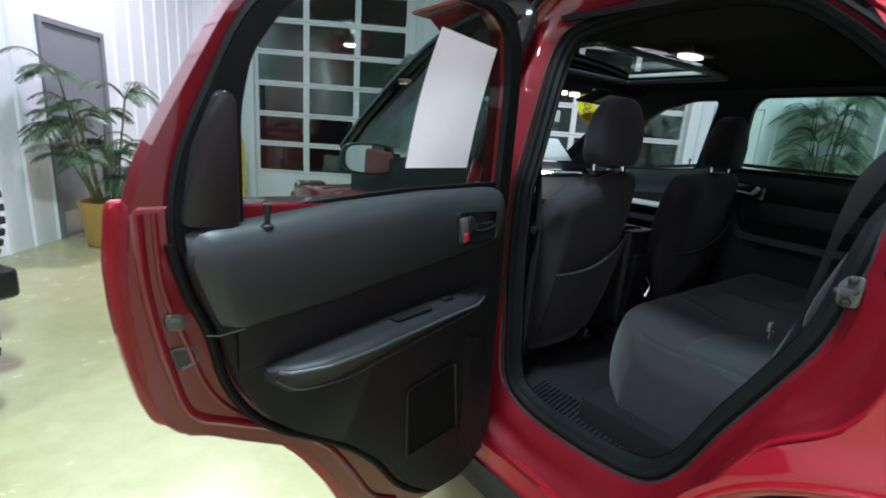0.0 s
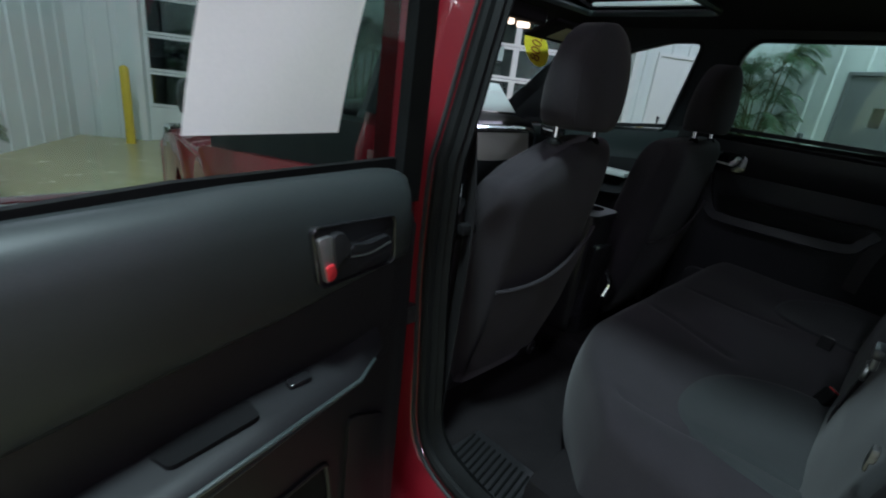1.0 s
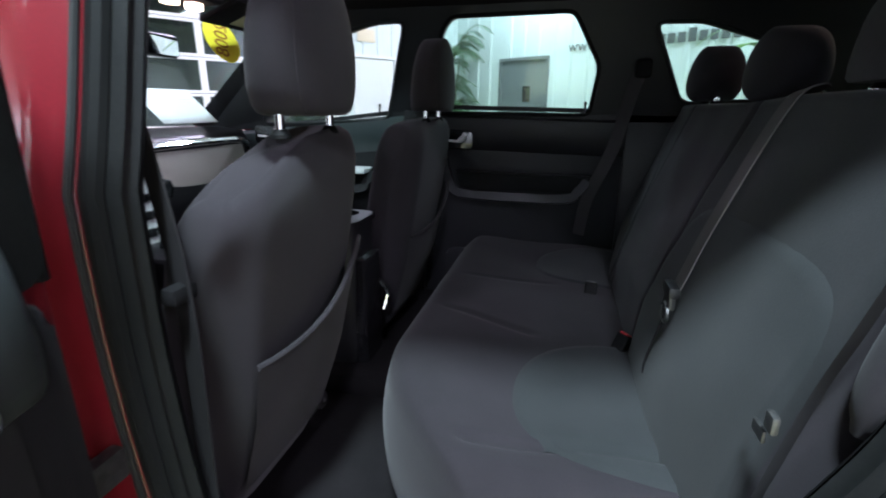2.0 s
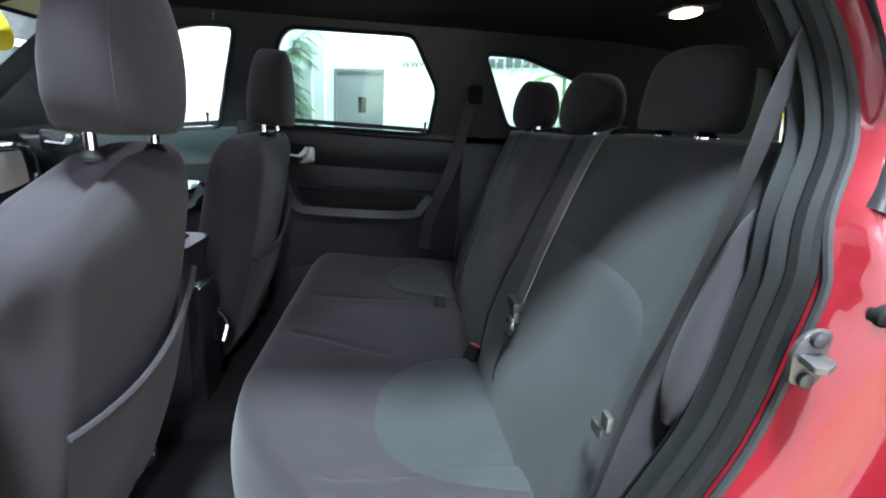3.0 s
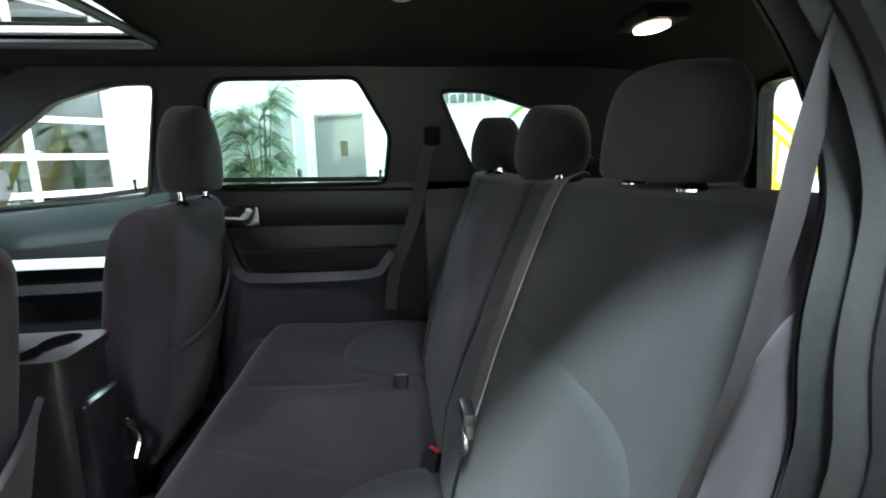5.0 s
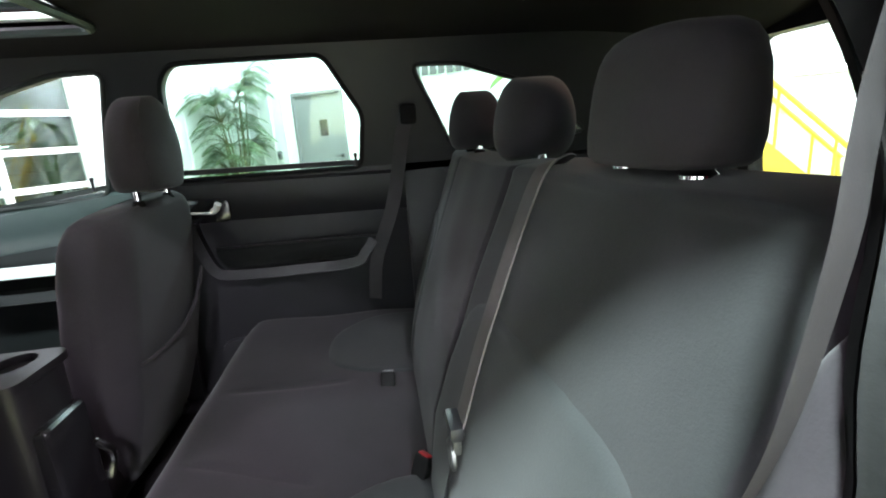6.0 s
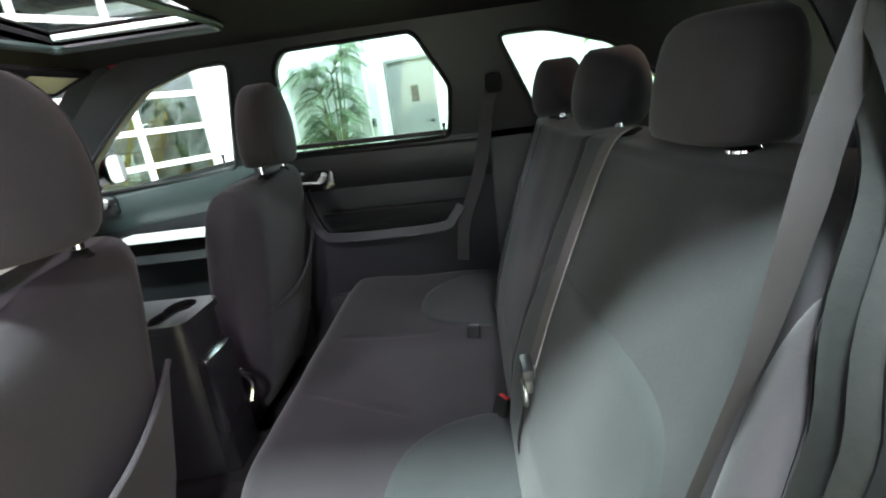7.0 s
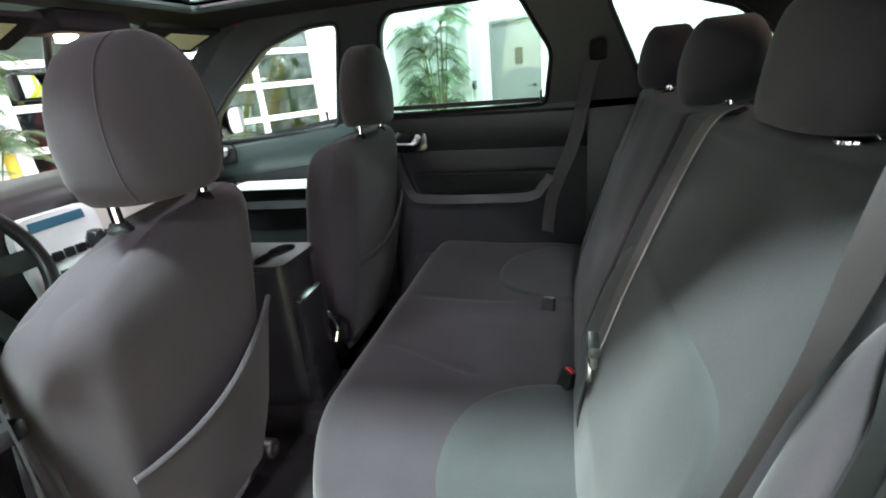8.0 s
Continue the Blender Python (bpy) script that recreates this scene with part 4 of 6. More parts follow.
def liner_z(x, y):
    return 1.475 + 0.07 * (1 - (x / 0.66) ** 2) + 0.065 * sstep(-0.4, -0.66, x) * sstep(-0.95, -0.7, y) - 0.05 * sstep(-1.2, -1.95, y) - 0.03 * sstep(0.45, 0.72, y)


part("headliner", roofish(16, 24, -0.66, 0.64, -1.95, 0.68, liner_z, 0.018), LINER, car, "dark charcoal cloth headliner", smooth=60)
part("roof", roofish(16, 24, -0.735, 0.735, -2.0, 0.70, lambda x, y: lerp(liner_z(x, y) + 0.032, 1.645, sstep(-0.48, -0.66, x)), 0.012), RED, car, "glossy red roof", smooth=60)
sun = part("sunroof", grid(8, 6, lambda a, b: Vector((lerp(SR[0] + 0.004, SR[1] - 0.004, a), lerp(SR[2] + 0.004, SR[3] - 0.004, b), liner_z(lerp(SR[0], SR[1], a), lerp(SR[2], SR[3], b)) + 0.04))), GLASS_ROOF, car, "tinted sunroof glass", smooth=0)
edge = [Vector((lerp(p[0], q[0], k / 8), lerp(p[1], q[1], k / 8), 0)) for p, q in (((SR[0], SR[2]), (SR[1], SR[2])), ((SR[1], SR[2]), (SR[1], SR[3])), ((SR[1], SR[3]), (SR[0], SR[3])), ((SR[0], SR[3]), (SR[0], SR[2]))) for k in range(8)]
part("sunroof_shaft", rings([[Vector((p.x, p.y, liner_z(p.x, p.y) + h)) for p in edge] for h in (-0.004, 0.05)], True, False), LINER, sun, smooth=0)
part("sunroof_trim", tube([Vector((x, y, liner_z(x, y) - 0.004)) for x, y in rounded([(SR[0], SR[2]), (SR[1], SR[2]), (SR[1], SR[3]), (SR[0], SR[3])], 0.03, 5)], 0.012, 8, True), TRIM_SOFT, sun, "grey sunroof edge trim")
part("slide_rail", box(SR[1] - 0.05, SR[1] - 0.02, SR[2] + 0.02, SR[3] - 0.04, liner_z(SR[1], 0.2) + 0.012, liner_z(SR[1], 0.2) + 0.028, 0.004), SILVER, sun, "pale sunroof slide rail")

# inner side of the passenger flank
def rx(z):
    return 0.70 - 0.22 * max(0.0, z - 1.12)


WR = [(-0.028, 1.12), (-0.062, 1.40), (-0.10, 1.448), (-0.525, 1.452), (-0.622, 1.28), (-0.60, 1.118)]
WF = [(0.17, 1.09), (0.072, 1.438), (0.20, 1.436), (0.38, 1.39), (0.60, 1.24), (0.70, 1.16), (0.735, 1.066)]
WQ = [(-0.90, 1.16), (-0.782, 1.412), (-0.93, 1.41), (-1.14, 1.345), (-1.36, 1.18)]
part("window_surround", holed([(-1.95, 1.11), (-1.95, 1.47), (-1.2, 1.52), (0.32, 1.52), (0.52, 1.44), (0.78, 1.24), (1.02, 1.03), (0.3, 1.08)], [rounded(WR, 0.028), rounded(WF, 0.035), rounded(WQ, 0.03)],
     lambda a, b, d: Vector((rx(b) + d, a, b)), 0.045), TRIM, car, "dark grey inner window surround", smooth=0)
part("outer_surround", holed([(-2.0, 1.06), (-1.98, 1.5), (-1.2, 1.535), (0.32, 1.535), (0.66, 1.45), (0.86, 1.31), (1.1, 1.03), (0.3, 1.05)], [rounded([(sum(q[0] for q in w) / len(w) + (a - sum(q[0] for q in w) / len(w)) * (1.16 if w is not WF else 1.4), sum(q[1] for q in w) / len(w) + (b - sum(q[1] for q in w) / len(w)) * 1.3) for a, b in w], 0.05) for w in (WR, WF, WQ)],
     lambda a, b, d: Vector((rx(b) + 0.06 + d + 0.05 * sstep(1.5, 1.2, b), a, b)), 0.02), RED, car, "red outer window surround", smooth=0)
for w, nm, g in ((WR, "rear_door_glass", GLASS_TINT), (WQ, "quarter_glass", GLASS_TINT)):
    cy = sum(a for a, b in w) / len(w)
    cz = sum(b for a, b in w) / len(w)
    part(nm, prism([(cy + (a - cy) * 1.04, cz + (b - cz) * 1.04) for a, b in w], lambda a, b, d: Vector((rx(b) + 0.05 + d, a, b)), 0.004), g, car, "green tinted side glass", smooth=0)
for w in (WR, WF, WQ):
    part("glass_run_seal", tube([Vector((rx(b) - 0.002, a, b)) for a, b in rounded(w, 0.028 if w is WR else 0.032)], 0.0075, 8, True), RUBBER_GREY if w is not WR else RUBBER, car, "grey glass run seal")
part("window_wiper_seal", tube([Vector((rx(1.13) + 0.012, -0.62, 1.133)), Vector((rx(1.13) + 0.012, -0.05, 1.143))], 0, flat=(0.01, 0.008), up=(0, 0, 1)), RUBBER_GREY, car)
part("window_wiper_seal", tube([Vector((rx(1.1) + 0.012, 0.14, 1.122)), Vector((rx(1.05) + 0.012, 0.80, 1.045))], 0, flat=(0.01, 0.008), up=(0, 0, 1)), RUBBER_GREY, car)
part("lock_knob", lathe([(0, 0.004), (0.03, 0.004), (0.034, 0.006), (0.042, 0.006), (0.044, 0)], (0.69, -0.585, 1.122), (0, 0, 1), 10), BLACK, car, "black lock knob")
part("lock_knob", lathe([(0, 0.004), (0.03, 0.004), (0.034, 0.006), (0.042, 0.006), (0.044, 0)], (0.69, 0.20, 1.11), (0, 0, 1), 10), BLACK, car)


def far_door(y0, y1, handle_y, zt0, zt1, name, light):
    """Inner face of a closed passenger side door."""
    d = part(name, prism(rounded([(y0, 0.36), (y0, zt0), (y1, zt1), (y1, 0.36)], 0.03), lambda a, b, q: Vector((0.715 + q, a, b)), 0.13, 0.006), TRIM, car, "dark inner door panel")
    part("upper_pad", rings([[Vector((0.715 - dx, y, lerp(zt0, zt1, (y - y0) / (y1 - y0)) - dz)) for y in (y0 + 0.01, lerp(y0, y1, 0.5), y1 - 0.01)] for dx, dz in ((-0.02, 0.0), (0.012, 0.002), (0.025, 0.014), (0.027, 0.05), (0.018, 0.10), (0.0, 0.135))], False, False), TRIM_SOFT if light else TRIM, d)
    bz = part("handle_bezel", prism(rounded([(handle_y - 0.07, 0.985), (handle_y - 0.07, 1.055), (handle_y + 0.07, 1.065), (handle_y + 0.07, 0.985)], 0.02), lambda a, b, q: Vector((0.692 - q, a, b)), 0.012, 0.004), GLOSSBLACK, d, "gloss black handle recess")
    part("lever", tube(smooth_path([(0.678, handle_y - 0.02, 1.02), (0.664, handle_y - 0.035, 1.03), (0.655, handle_y - 0.045, 1.045)], 4), 0.01, 10), SATIN, bz, "chrome door lever")
    part("lever_bar", tube([Vector((0.672, handle_y - 0.02, 1.015)), Vector((0.676, handle_y + 0.05, 1.02))], 0.004, 8), SATIN, bz)
    path = smooth_path([(0.672, y1 - 0.08, 0.985), (0.668, y1 - 0.10, 0.90), (0.66, y1 - 0.135, 0.83), (0.652, y1 - 0.19, 0.815), (0.645, lerp(y0, y1, 0.5), 0.812), (0.65, y0 + 0.20, 0.815), (0.658, y0 + 0.16, 0.845), (0.668, y0 + 0.13, 0.88)], 6)
    part("armrest", tube(path, 0, flat=(0.016, 0.02), up=(-1, 0, 0.3)), TRIM, d, "moulded armrest rim")
    part("pull_pocket", prism(rounded([(y0 + 0.10, 0.835), (y0 + 0.09, 0.90), (y1 - 0.13, 0.90), (y1 - 0.16, 0.835)], 0.02), lambda a, b, q: Vector((0.69 - q, a, b)), 0.02, 0.004), RUBBER, d, "black armrest insert")
    part("bright_line", tube([Vector((0.668, y0 + 0.10, 0.897)), Vector((0.668, y1 - 0.14, 0.902))], 0.004, 6), CHROME if light else BLACK, d)
    part("map_pocket", prism(rounded([(y0 + 0.08, 0.42), (y0 + 0.1, 0.60), (y1 - 0.1, 0.58), (y1 - 0.08, 0.42)], 0.03), lambda a, b, q: Vector((0.705 - q, a, b)), 0.03, 0.01), TRIM, d)
    return d


far_door(-0.745, 0.02, -0.11, 1.105, 1.12, "rear_passenger_door", False)
fd = far_door(0.09, 1.02, 0.70, 1.115, 1.02, "front_passenger_door", True)
part("silver_armrest_cap", box(0.60, 0.69, 0.24, 0.62, 0.885, 0.905, 0.006), SILVER, fd, "silver armrest cap")
part("pillar_trim", prism(rounded([(0.02, 0.36), (0.0, 1.13), (0.10, 1.13), (0.10, 0.36)], 0.01), lambda a, b, q: Vector((0.69 + q, a, b)), 0.1, 0.004), TRIM, car, "dark centre pillar trim")
part("cargo_trim", prism(rounded([(-1.95, 0.36), (-1.95, 1.13), (-0.735, 1.13), (-0.735, 0.36)], 0.02), lambda a, b, q: Vector((0.70 + q, a, b)), 0.1, 0.01), TRIM, car, "dark cargo side trim")
part("cargo_trim", prism(rounded([(-1.95, 0.36), (-1.95, 1.12), (-0.95, 1.12), (-0.95, 0.36)], 0.02), lambda a, b, q: Vector((-0.735 + q, a, b)), 0.05, 0.01), TRIM, car)
part("pillar_inner_trim", grid(8, 10, lambda a, b: Vector((-0.735 + 0.26 * max(0, lerp(1.15, 1.5, b) - 1.2) + 0.01 * math.sin(a * 3.1), lerp(-0.985 + 0.22 * b, -1.95, a), lerp(1.15, 1.5, b)))), LINER, car, "dark rear pillar lining")
WB = [(-0.67, 0.95), (-0.62, 1.43), (0.63, 1.43), (0.68, 0.95)]
part("tailgate", holed([(-0.74, 0.3), (-0.74, 1.1), (-0.70, 1.5), (0.70, 1.5), (0.74, 1.1), (0.74, 0.3)], [rounded(WB, 0.06)], lambda a, b, d: Vector((a, -1.97 + 0.18 * max(0, b - 1.0) - d, b)), 0.06), TRIM, car, "dark tailgate inner trim", smooth=0)
part("rear_glass", prism([(a * 1.03, b) for a, b in WB], lambda a, b, d: Vector((a, -2.0 + 0.18 * max(0, b - 1.0) - d, b)), 0.005), GLASS, car, "rear window glass", smooth=0)
part("tailgate_skin", holed([(-0.78, 0.3), (-0.78, 1.1), (-0.74, 1.6), (0.74, 1.6), (0.78, 1.1), (0.78, 0.3)], [rounded([(a * 1.05, b + (0.04 if b > 1.2 else -0.05)) for a, b in WB], 0.06)], lambda a, b, d: Vector((a, -2.035 + 0.18 * max(0, b - 1.0) - d, b)), 0.02), RED, car, smooth=0)
part("cabin_floor", box(-0.72, 0.72, -0.30, 1.3, 0.30, 0.375, 0.01), CARPET, car, "black carpet floor")
part("seat_riser", box(-0.70, 0.70, -0.95, -0.30, 0.30, 0.46, 0.03), CARPET, car)
part("cargo_floor", box(-0.70, 0.70, -1.97, -0.95, 0.30, 0.58, 0.02), CARPET, car)
part("tunnel", box(-0.11, 0.11, -0.30, 1.2, 0.36, 0.45, 0.04, 3), CARPET, car)
sp = part("sill_plate", box(-0.735, -0.60, -0.57, -0.10, 0.365, 0.385, 0.004), BLACK, car, "ribbed black sill scuff plate")
bm = bmesh.new()
for k in range(26):
    y = -0.54 + k * 0.0165
    add_tube(bm, [Vector((-0.725, y, 0.388)), Vector((-0.625, y + 0.02, 0.388))], 0.0032, 5)
part("ribs", bm, RUBBER, sp)

# dashboard, wheel, windscreen things
dash_prof = [(0.78, 0.55), (0.80, 0.72), (0.77, 0.80), (0.80, 0.99), (0.84, 1.035), (0.95, 1.055), (1.2, 1.05), (1.25, 0.9), (1.2, 0.5)]
dash = part("dashboard", prism(rounded(dash_prof, 0.03), lambda a, b, d: Vector((-0.72 + d, a, b)), 1.44), BLACK, car, "black dashboard with a pale passenger panel")
part("passenger_panel", rings([[Vector((lerp(0.14, 0.62, t), 0.79 + 0.02 * (t - 0.5) ** 2 - 0.012 * math.sin(q * 3.14), lerp(0.79, 0.99, q))) for t in [k / 10 for k in range(11)]] for q in [k / 8 for k in range(9)]], False, False), CREAM, dash, "pale grey passenger panel")
part("panel_rim", tube(smooth_path([(0.10, 0.775, 1.01), (0.35, 0.768, 1.015), (0.60, 0.775, 1.005), (0.65, 0.78, 0.94), (0.655, 0.785, 0.82)], 6), 0.013, 8), CHROME, dash, "bright panel rim")
stack = part("audio_panel", prism(rounded([(-0.105, 0.62), (-0.125, 0.93), (-0.10, 0.985), (0.12, 0.985), (0.13, 0.93), (0.105, 0.62)], 0.03), lambda a, b, d: Vector((a, 0.745 + 0.12 * (b - 0.62) - d, b)), 0.03, 0.006), SILVER, dash, "silver centre stack with round knobs")
part("display", prism([(-0.075, 0.945), (-0.072, 0.972), (0.085, 0.972), (0.088, 0.945)], lambda a, b, d: Vector((a, 0.757 - d, b)), 0.006), emitter("blue_display", (0.03, 0.11, 0.17), 0.05), stack, "small blue display", smooth=0)
for r in range(4):
    for c in range(5):
        x, z = -0.07 + c * 0.035, 0.70 + r * 0.055
        if r in (0, 3) and c in (0, 4):
            part("knob", lathe([(0, 0.017), (0.014, 0.015), (0.014, 0)], (x, 0.715 + 0.12 * (z - 0.62), z), (0, -1, 0.1), 16), BLACK, stack, "round black knob")
        else:
            part("button", box(x - 0.013, x + 0.013, 0.705 + 0.12 * (z - 0.62), 0.72 + 0.12 * (z - 0.62), z - 0.013, z + 0.013, 0.003), BLACK if (r + c) % 3 else GLOSSBLACK, stack)
SWC = Vector((-0.42, 0.50, 0.95))
SWM = Matrix.Translation(SWC) @ pose(0, 0, 0, 68, 0, 0)
sw2 = part("steering_wheel", tube([SWM @ Vector((0.185 * math.cos(2 * math.pi * k / 48), 0.185 * math.sin(2 * math.pi * k / 48), 0)) for k in range(48)], 0.016, 12, True), BLACK, car, "black leather steering wheel rim")
part("hub", rings([superring(0, 0, rr, rr * 0.8, zz, 28, 2.6, lambda p: SWM @ p) for rr, zz in ((0.06, -0.05), (0.085, -0.02), (0.08, 0.015), (0.05, 0.03))]), BLACK, sw2)
for a0 in (0, 180, 250, 290):
    a = math.radians(a0)
    part("spoke", tube([SWM @ Vector((0.06 * math.cos(a), 0.06 * math.sin(a), 0.0)), SWM @ Vector((0.175 * math.cos(a), 0.175 * math.sin(a), -0.005))], 0, flat=(0.022, 0.006), up=SWM.to_3x3() @ Vector((0, 0, 1))), TRIM_SOFT, sw2, "grey spoke")
part("emblem", lathe([(0.03, 0.022), (0.036, 0.02), (0.036, 0)], SWM @ Vector((0, 0, 0)), SWM.to_3x3() @ Vector((0, 0, 1)), 20), CHROME, sw2)
part("instrument_hood", box(-0.60, -0.24, 0.72, 0.95, 0.97, 1.09, 0.05, 4), BLACK, dash)
rv = part("rear_view_mirror", box(0.0, 0.23, 0.70, 0.735, 1.285, 1.355, 0.015, 3), BLACK, car, "black rear view mirror")
part("mirror_glass", box(0.01, 0.22, 0.696, 0.699, 1.292, 1.348), MIRROR, rv, smooth=0)
part("mirror_stem", cyl((0.115, 0.72, 1.35), (0.115, 0.68, 1.47), 0.01, 8), BLACK, rv)
for x0, x1 in ((-0.52, -0.02), (0.28, 0.60)):
    vm = Matrix.Translation((0, 0.58, 1.436)) @ pose(0, 0, 0, -20, 0, 0)
    v = part("sun_visor", box(x0, x1, -0.08, 0.08, -0.008, 0.008, 0.007, 3, vm), LINER, car, "dark folded sun visor")
    part("visor_label", box(lerp(x0, x1, 0.35), lerp(x0, x1, 0.9), -0.05, 0.05, -0.0095, -0.0085, 0, 2, vm), plain("visor_label_paper", (0.6, 0.55, 0.3), (0.66, 0.6, 0.36), 0.7), v, "pale yellow visor warning label", smooth=0)

# lamps inside the car
def lamp_unit(name, x, y, z, sx, sy, lens, label, watts):
    u = part(name, box(x - sx - 0.02, x + sx + 0.02, y - sy - 0.02, y + sy + 0.02, z, z + 0.03, 0.01), BLACK, car, label)
    part("lens", prism([(x + sx * math.copysign(abs(math.cos(a)) ** 0.8, math.cos(a)), y + sy * math.copysign(abs(math.sin(a)) ** 0.8, math.sin(a))) for a in [2 * math.pi * k / 20 for k in range(20)]], lambda a, b, d: Vector((a, b, z - d)), 0.006), lens, u, "glowing warm lamp lens")
    data = bpy.data.lights.new("reading_light", "AREA")
    data.shape, data.size, data.size_y, data.energy, data.color = "RECTANGLE", sx * 1.6, sy * 1.6, watts, (1.0, 0.68, 0.5)
    ob = new("reading_light", data)
    ob.location = (x, y, z - 0.02)


lamp_unit("dome_lamp", -0.10, -0.13, 1.515, 0.058, 0.03, WARM, "lit dome lamp in the headliner", 0.12)
lamp_unit("cargo_lamp", 0.05, -1.17, 1.462, 0.045, 0.028, WARM, "lit cargo lamp in the headliner", 0.25)
part("ceiling_button", lathe([(0, 0.03), (0.006, 0.029), (0.011, 0.02), (0.012, 0.0)], (0.13, -0.655, liner_z(0.13, -0.655)), (0, 0, -1), 20), SILVER, car, "round pale button in the headliner")
con = part("overhead_console", box(0.02, 0.24, 0.52, 0.66, 1.435, 1.49, 0.015, 3), LINER, car, "overhead console")
for x in (0.085, 0.18):
    part("map_lens", prism([(x + 0.028 * math.cos(2 * math.pi * k / 18), 0.585 + 0.022 * math.sin(2 * math.pi * k / 18)) for k in range(18)], lambda a, b, d: Vector((a, b, 1.434 - d)), 0.016), WARM, con, "glowing map lamp")

# centre console between the front seats
cs = part("console", rings([superring(0.0, lerp(0.14, 0.125, q), lerp(0.072, 0.084, q), lerp(0.15, 0.14, q), lerp(0.38, 0.84, q), 36, 4.5) for q in (0, 0.35, 0.7, 0.93, 1.0)]), BLACK, car, "black floor console with cup holders")
lobes = []
for k in range(24):
    a = 2 * math.pi * k / 24
    lobes.append((0.0 + 0.072 * math.cos(a) * (0.72 + 0.28 * abs(math.cos(a))), 0.055 + 0.05 * math.sin(a) * (0.55 + 0.45 * abs(math.cos(a)))))
part("cup_tray", holed(rounded([(-0.086, -0.016), (0.086, -0.016), (0.084, 0.22), (-0.084, 0.22)], 0.035), [lobes], lambda a, b, d: Vector((a, b, 0.842 + d)), 0.016), BLACK, cs, "grey cup holder tray")
part("cup_well", rings([[Vector((a, b, z)) for a, b in lobes] for z in (0.856, 0.842)], True, False), GLOSSBLACK, cs)
part("rear_panel", box(-0.06, 0.06, -0.03, 0.03, 0.44, 0.76, 0.015, 3), GLOSSBLACK, cs, "gloss black console rear panel")
part("pull_loop", tube(smooth_path([(0.052, -0.028, 0.66), (0.066, -0.045, 0.62), (0.056, -0.036, 0.57)], 5), 0.008, 8), CHROME, cs)
part("console_lid", rings([superring(0.0, 0.36, 0.1, 0.16, z, 28, 4.0) for z in (0.70, 0.80, 0.825)]), TRIM_SOFT, cs, "grey padded console lid")
part("console_base", box(-0.11, 0.11, 0.2, 0.8, 0.4, 0.72, 0.02, 3), BLACK, cs)
part("gear_lever", joined(cyl((0, 0.66, 0.72), (0, 0.62, 0.90), 0.012, 10), lathe([(0, 0.02), (0.03, 0.026), (0.05, 0.018), (0.055, 0)], (0, 0.625, 0.88), (0, -0.1, 1), 16)), GLOSSBLACK, cs)


# ---------------------------------------------------------------- open rear door
HINGE, SWING = Vector((-0.87, -0.06, 0)), math.radians(10)
DAX, DOUT = Vector((-math.cos(SWING), -math.sin(SWING), 0)), Vector((-math.sin(SWING), math.cos(SWING), 0))


def dp(a, z, off=0.0):
    """A point of the open door: a runs from the hinge to the latch edge, off points outwards."""
    return HINGE + DAX * a + DOUT * off + Vector((0, 0, z))


def dplate(off):
    """Places an outline at a depth that grows towards the cabin side."""
    return lambda a, b, d: dp(a, b, off - d)


EDGE = [(0.0, 0.26), (0.05, 0.19), (0.15, 0.155), (0.29, 0.165), (0.42, 0.21), (0.486, 0.235), (0.535, 0.335), (0.605, 0.445), (0.675, 0.53), (0.79, 0.6), (0.842, 0.635), (0.895, 0.658), (0.917, 0.705),
        (0.931, 0.78), (0.943, 0.876), (0.946, 0.955), (0.936, 1.04), (0.93, 1.06), (0.0, 1.03)]
dr = part("open_rear_door", prism(rounded(EDGE, 0.02, 3), dplate(0.05), 0.07, 0.008, 3), RED_SHADED, car, "red rear door swung wide open")
SHELL = [(a + (0.014 if a > 0.4 else 0.0), z - (0.012 if z < 0.7 else 0.0)) for a, z in EDGE]
part("door_skin", prism(rounded(SHELL, 0.02, 3), dplate(0.078), 0.03, 0.008, 3), RED, dr, "outer door skin")
part("flange_step", tube(smooth_path([dp(a, z, -0.02) for a, z in ((0.928, 1.05), (0.925, 0.95), (0.915, 0.87), (0.895, 0.77), (0.868, 0.69), (0.80, 0.645), (0.70, 0.585), (0.60, 0.5), (0.53, 0.40), (0.46, 0.285), (0.38, 0.225))], 5), 0.009, 10), RED_SHADED, dr, "pressed step in the door flange")
part("flange_ridge", tube(smooth_path([dp(a, z, -0.021) for a, z in ((0.905, 1.05), (0.9, 0.93), (0.872, 0.83), (0.84, 0.73), (0.79, 0.66), (0.70, 0.59))], 5), 0.005, 8), RED_SHADED, dr)
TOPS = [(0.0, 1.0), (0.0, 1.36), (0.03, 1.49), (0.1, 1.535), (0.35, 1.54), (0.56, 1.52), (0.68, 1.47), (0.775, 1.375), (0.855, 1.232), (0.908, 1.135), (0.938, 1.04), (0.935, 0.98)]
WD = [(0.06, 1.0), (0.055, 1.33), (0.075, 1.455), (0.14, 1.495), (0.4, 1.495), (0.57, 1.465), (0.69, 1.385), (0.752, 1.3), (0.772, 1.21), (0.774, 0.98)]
part("window_frame", holed(rounded(TOPS, 0.04), [rounded([(a + (0.018 if a > 0.4 else -0.012), z + 0.015) for a, z in WD], 0.03)], dplate(0.045), 0.06), RED_SHADED, dr, "red window frame")
LINING = [(0.012, 1.0), (0.012, 1.36), (0.045, 1.475), (0.11, 1.515), (0.38, 1.52), (0.56, 1.495), (0.68, 1.44), (0.762, 1.35), (0.815, 1.245), (0.86, 1.145), (0.88, 1.055), (0.878, 0.97)]
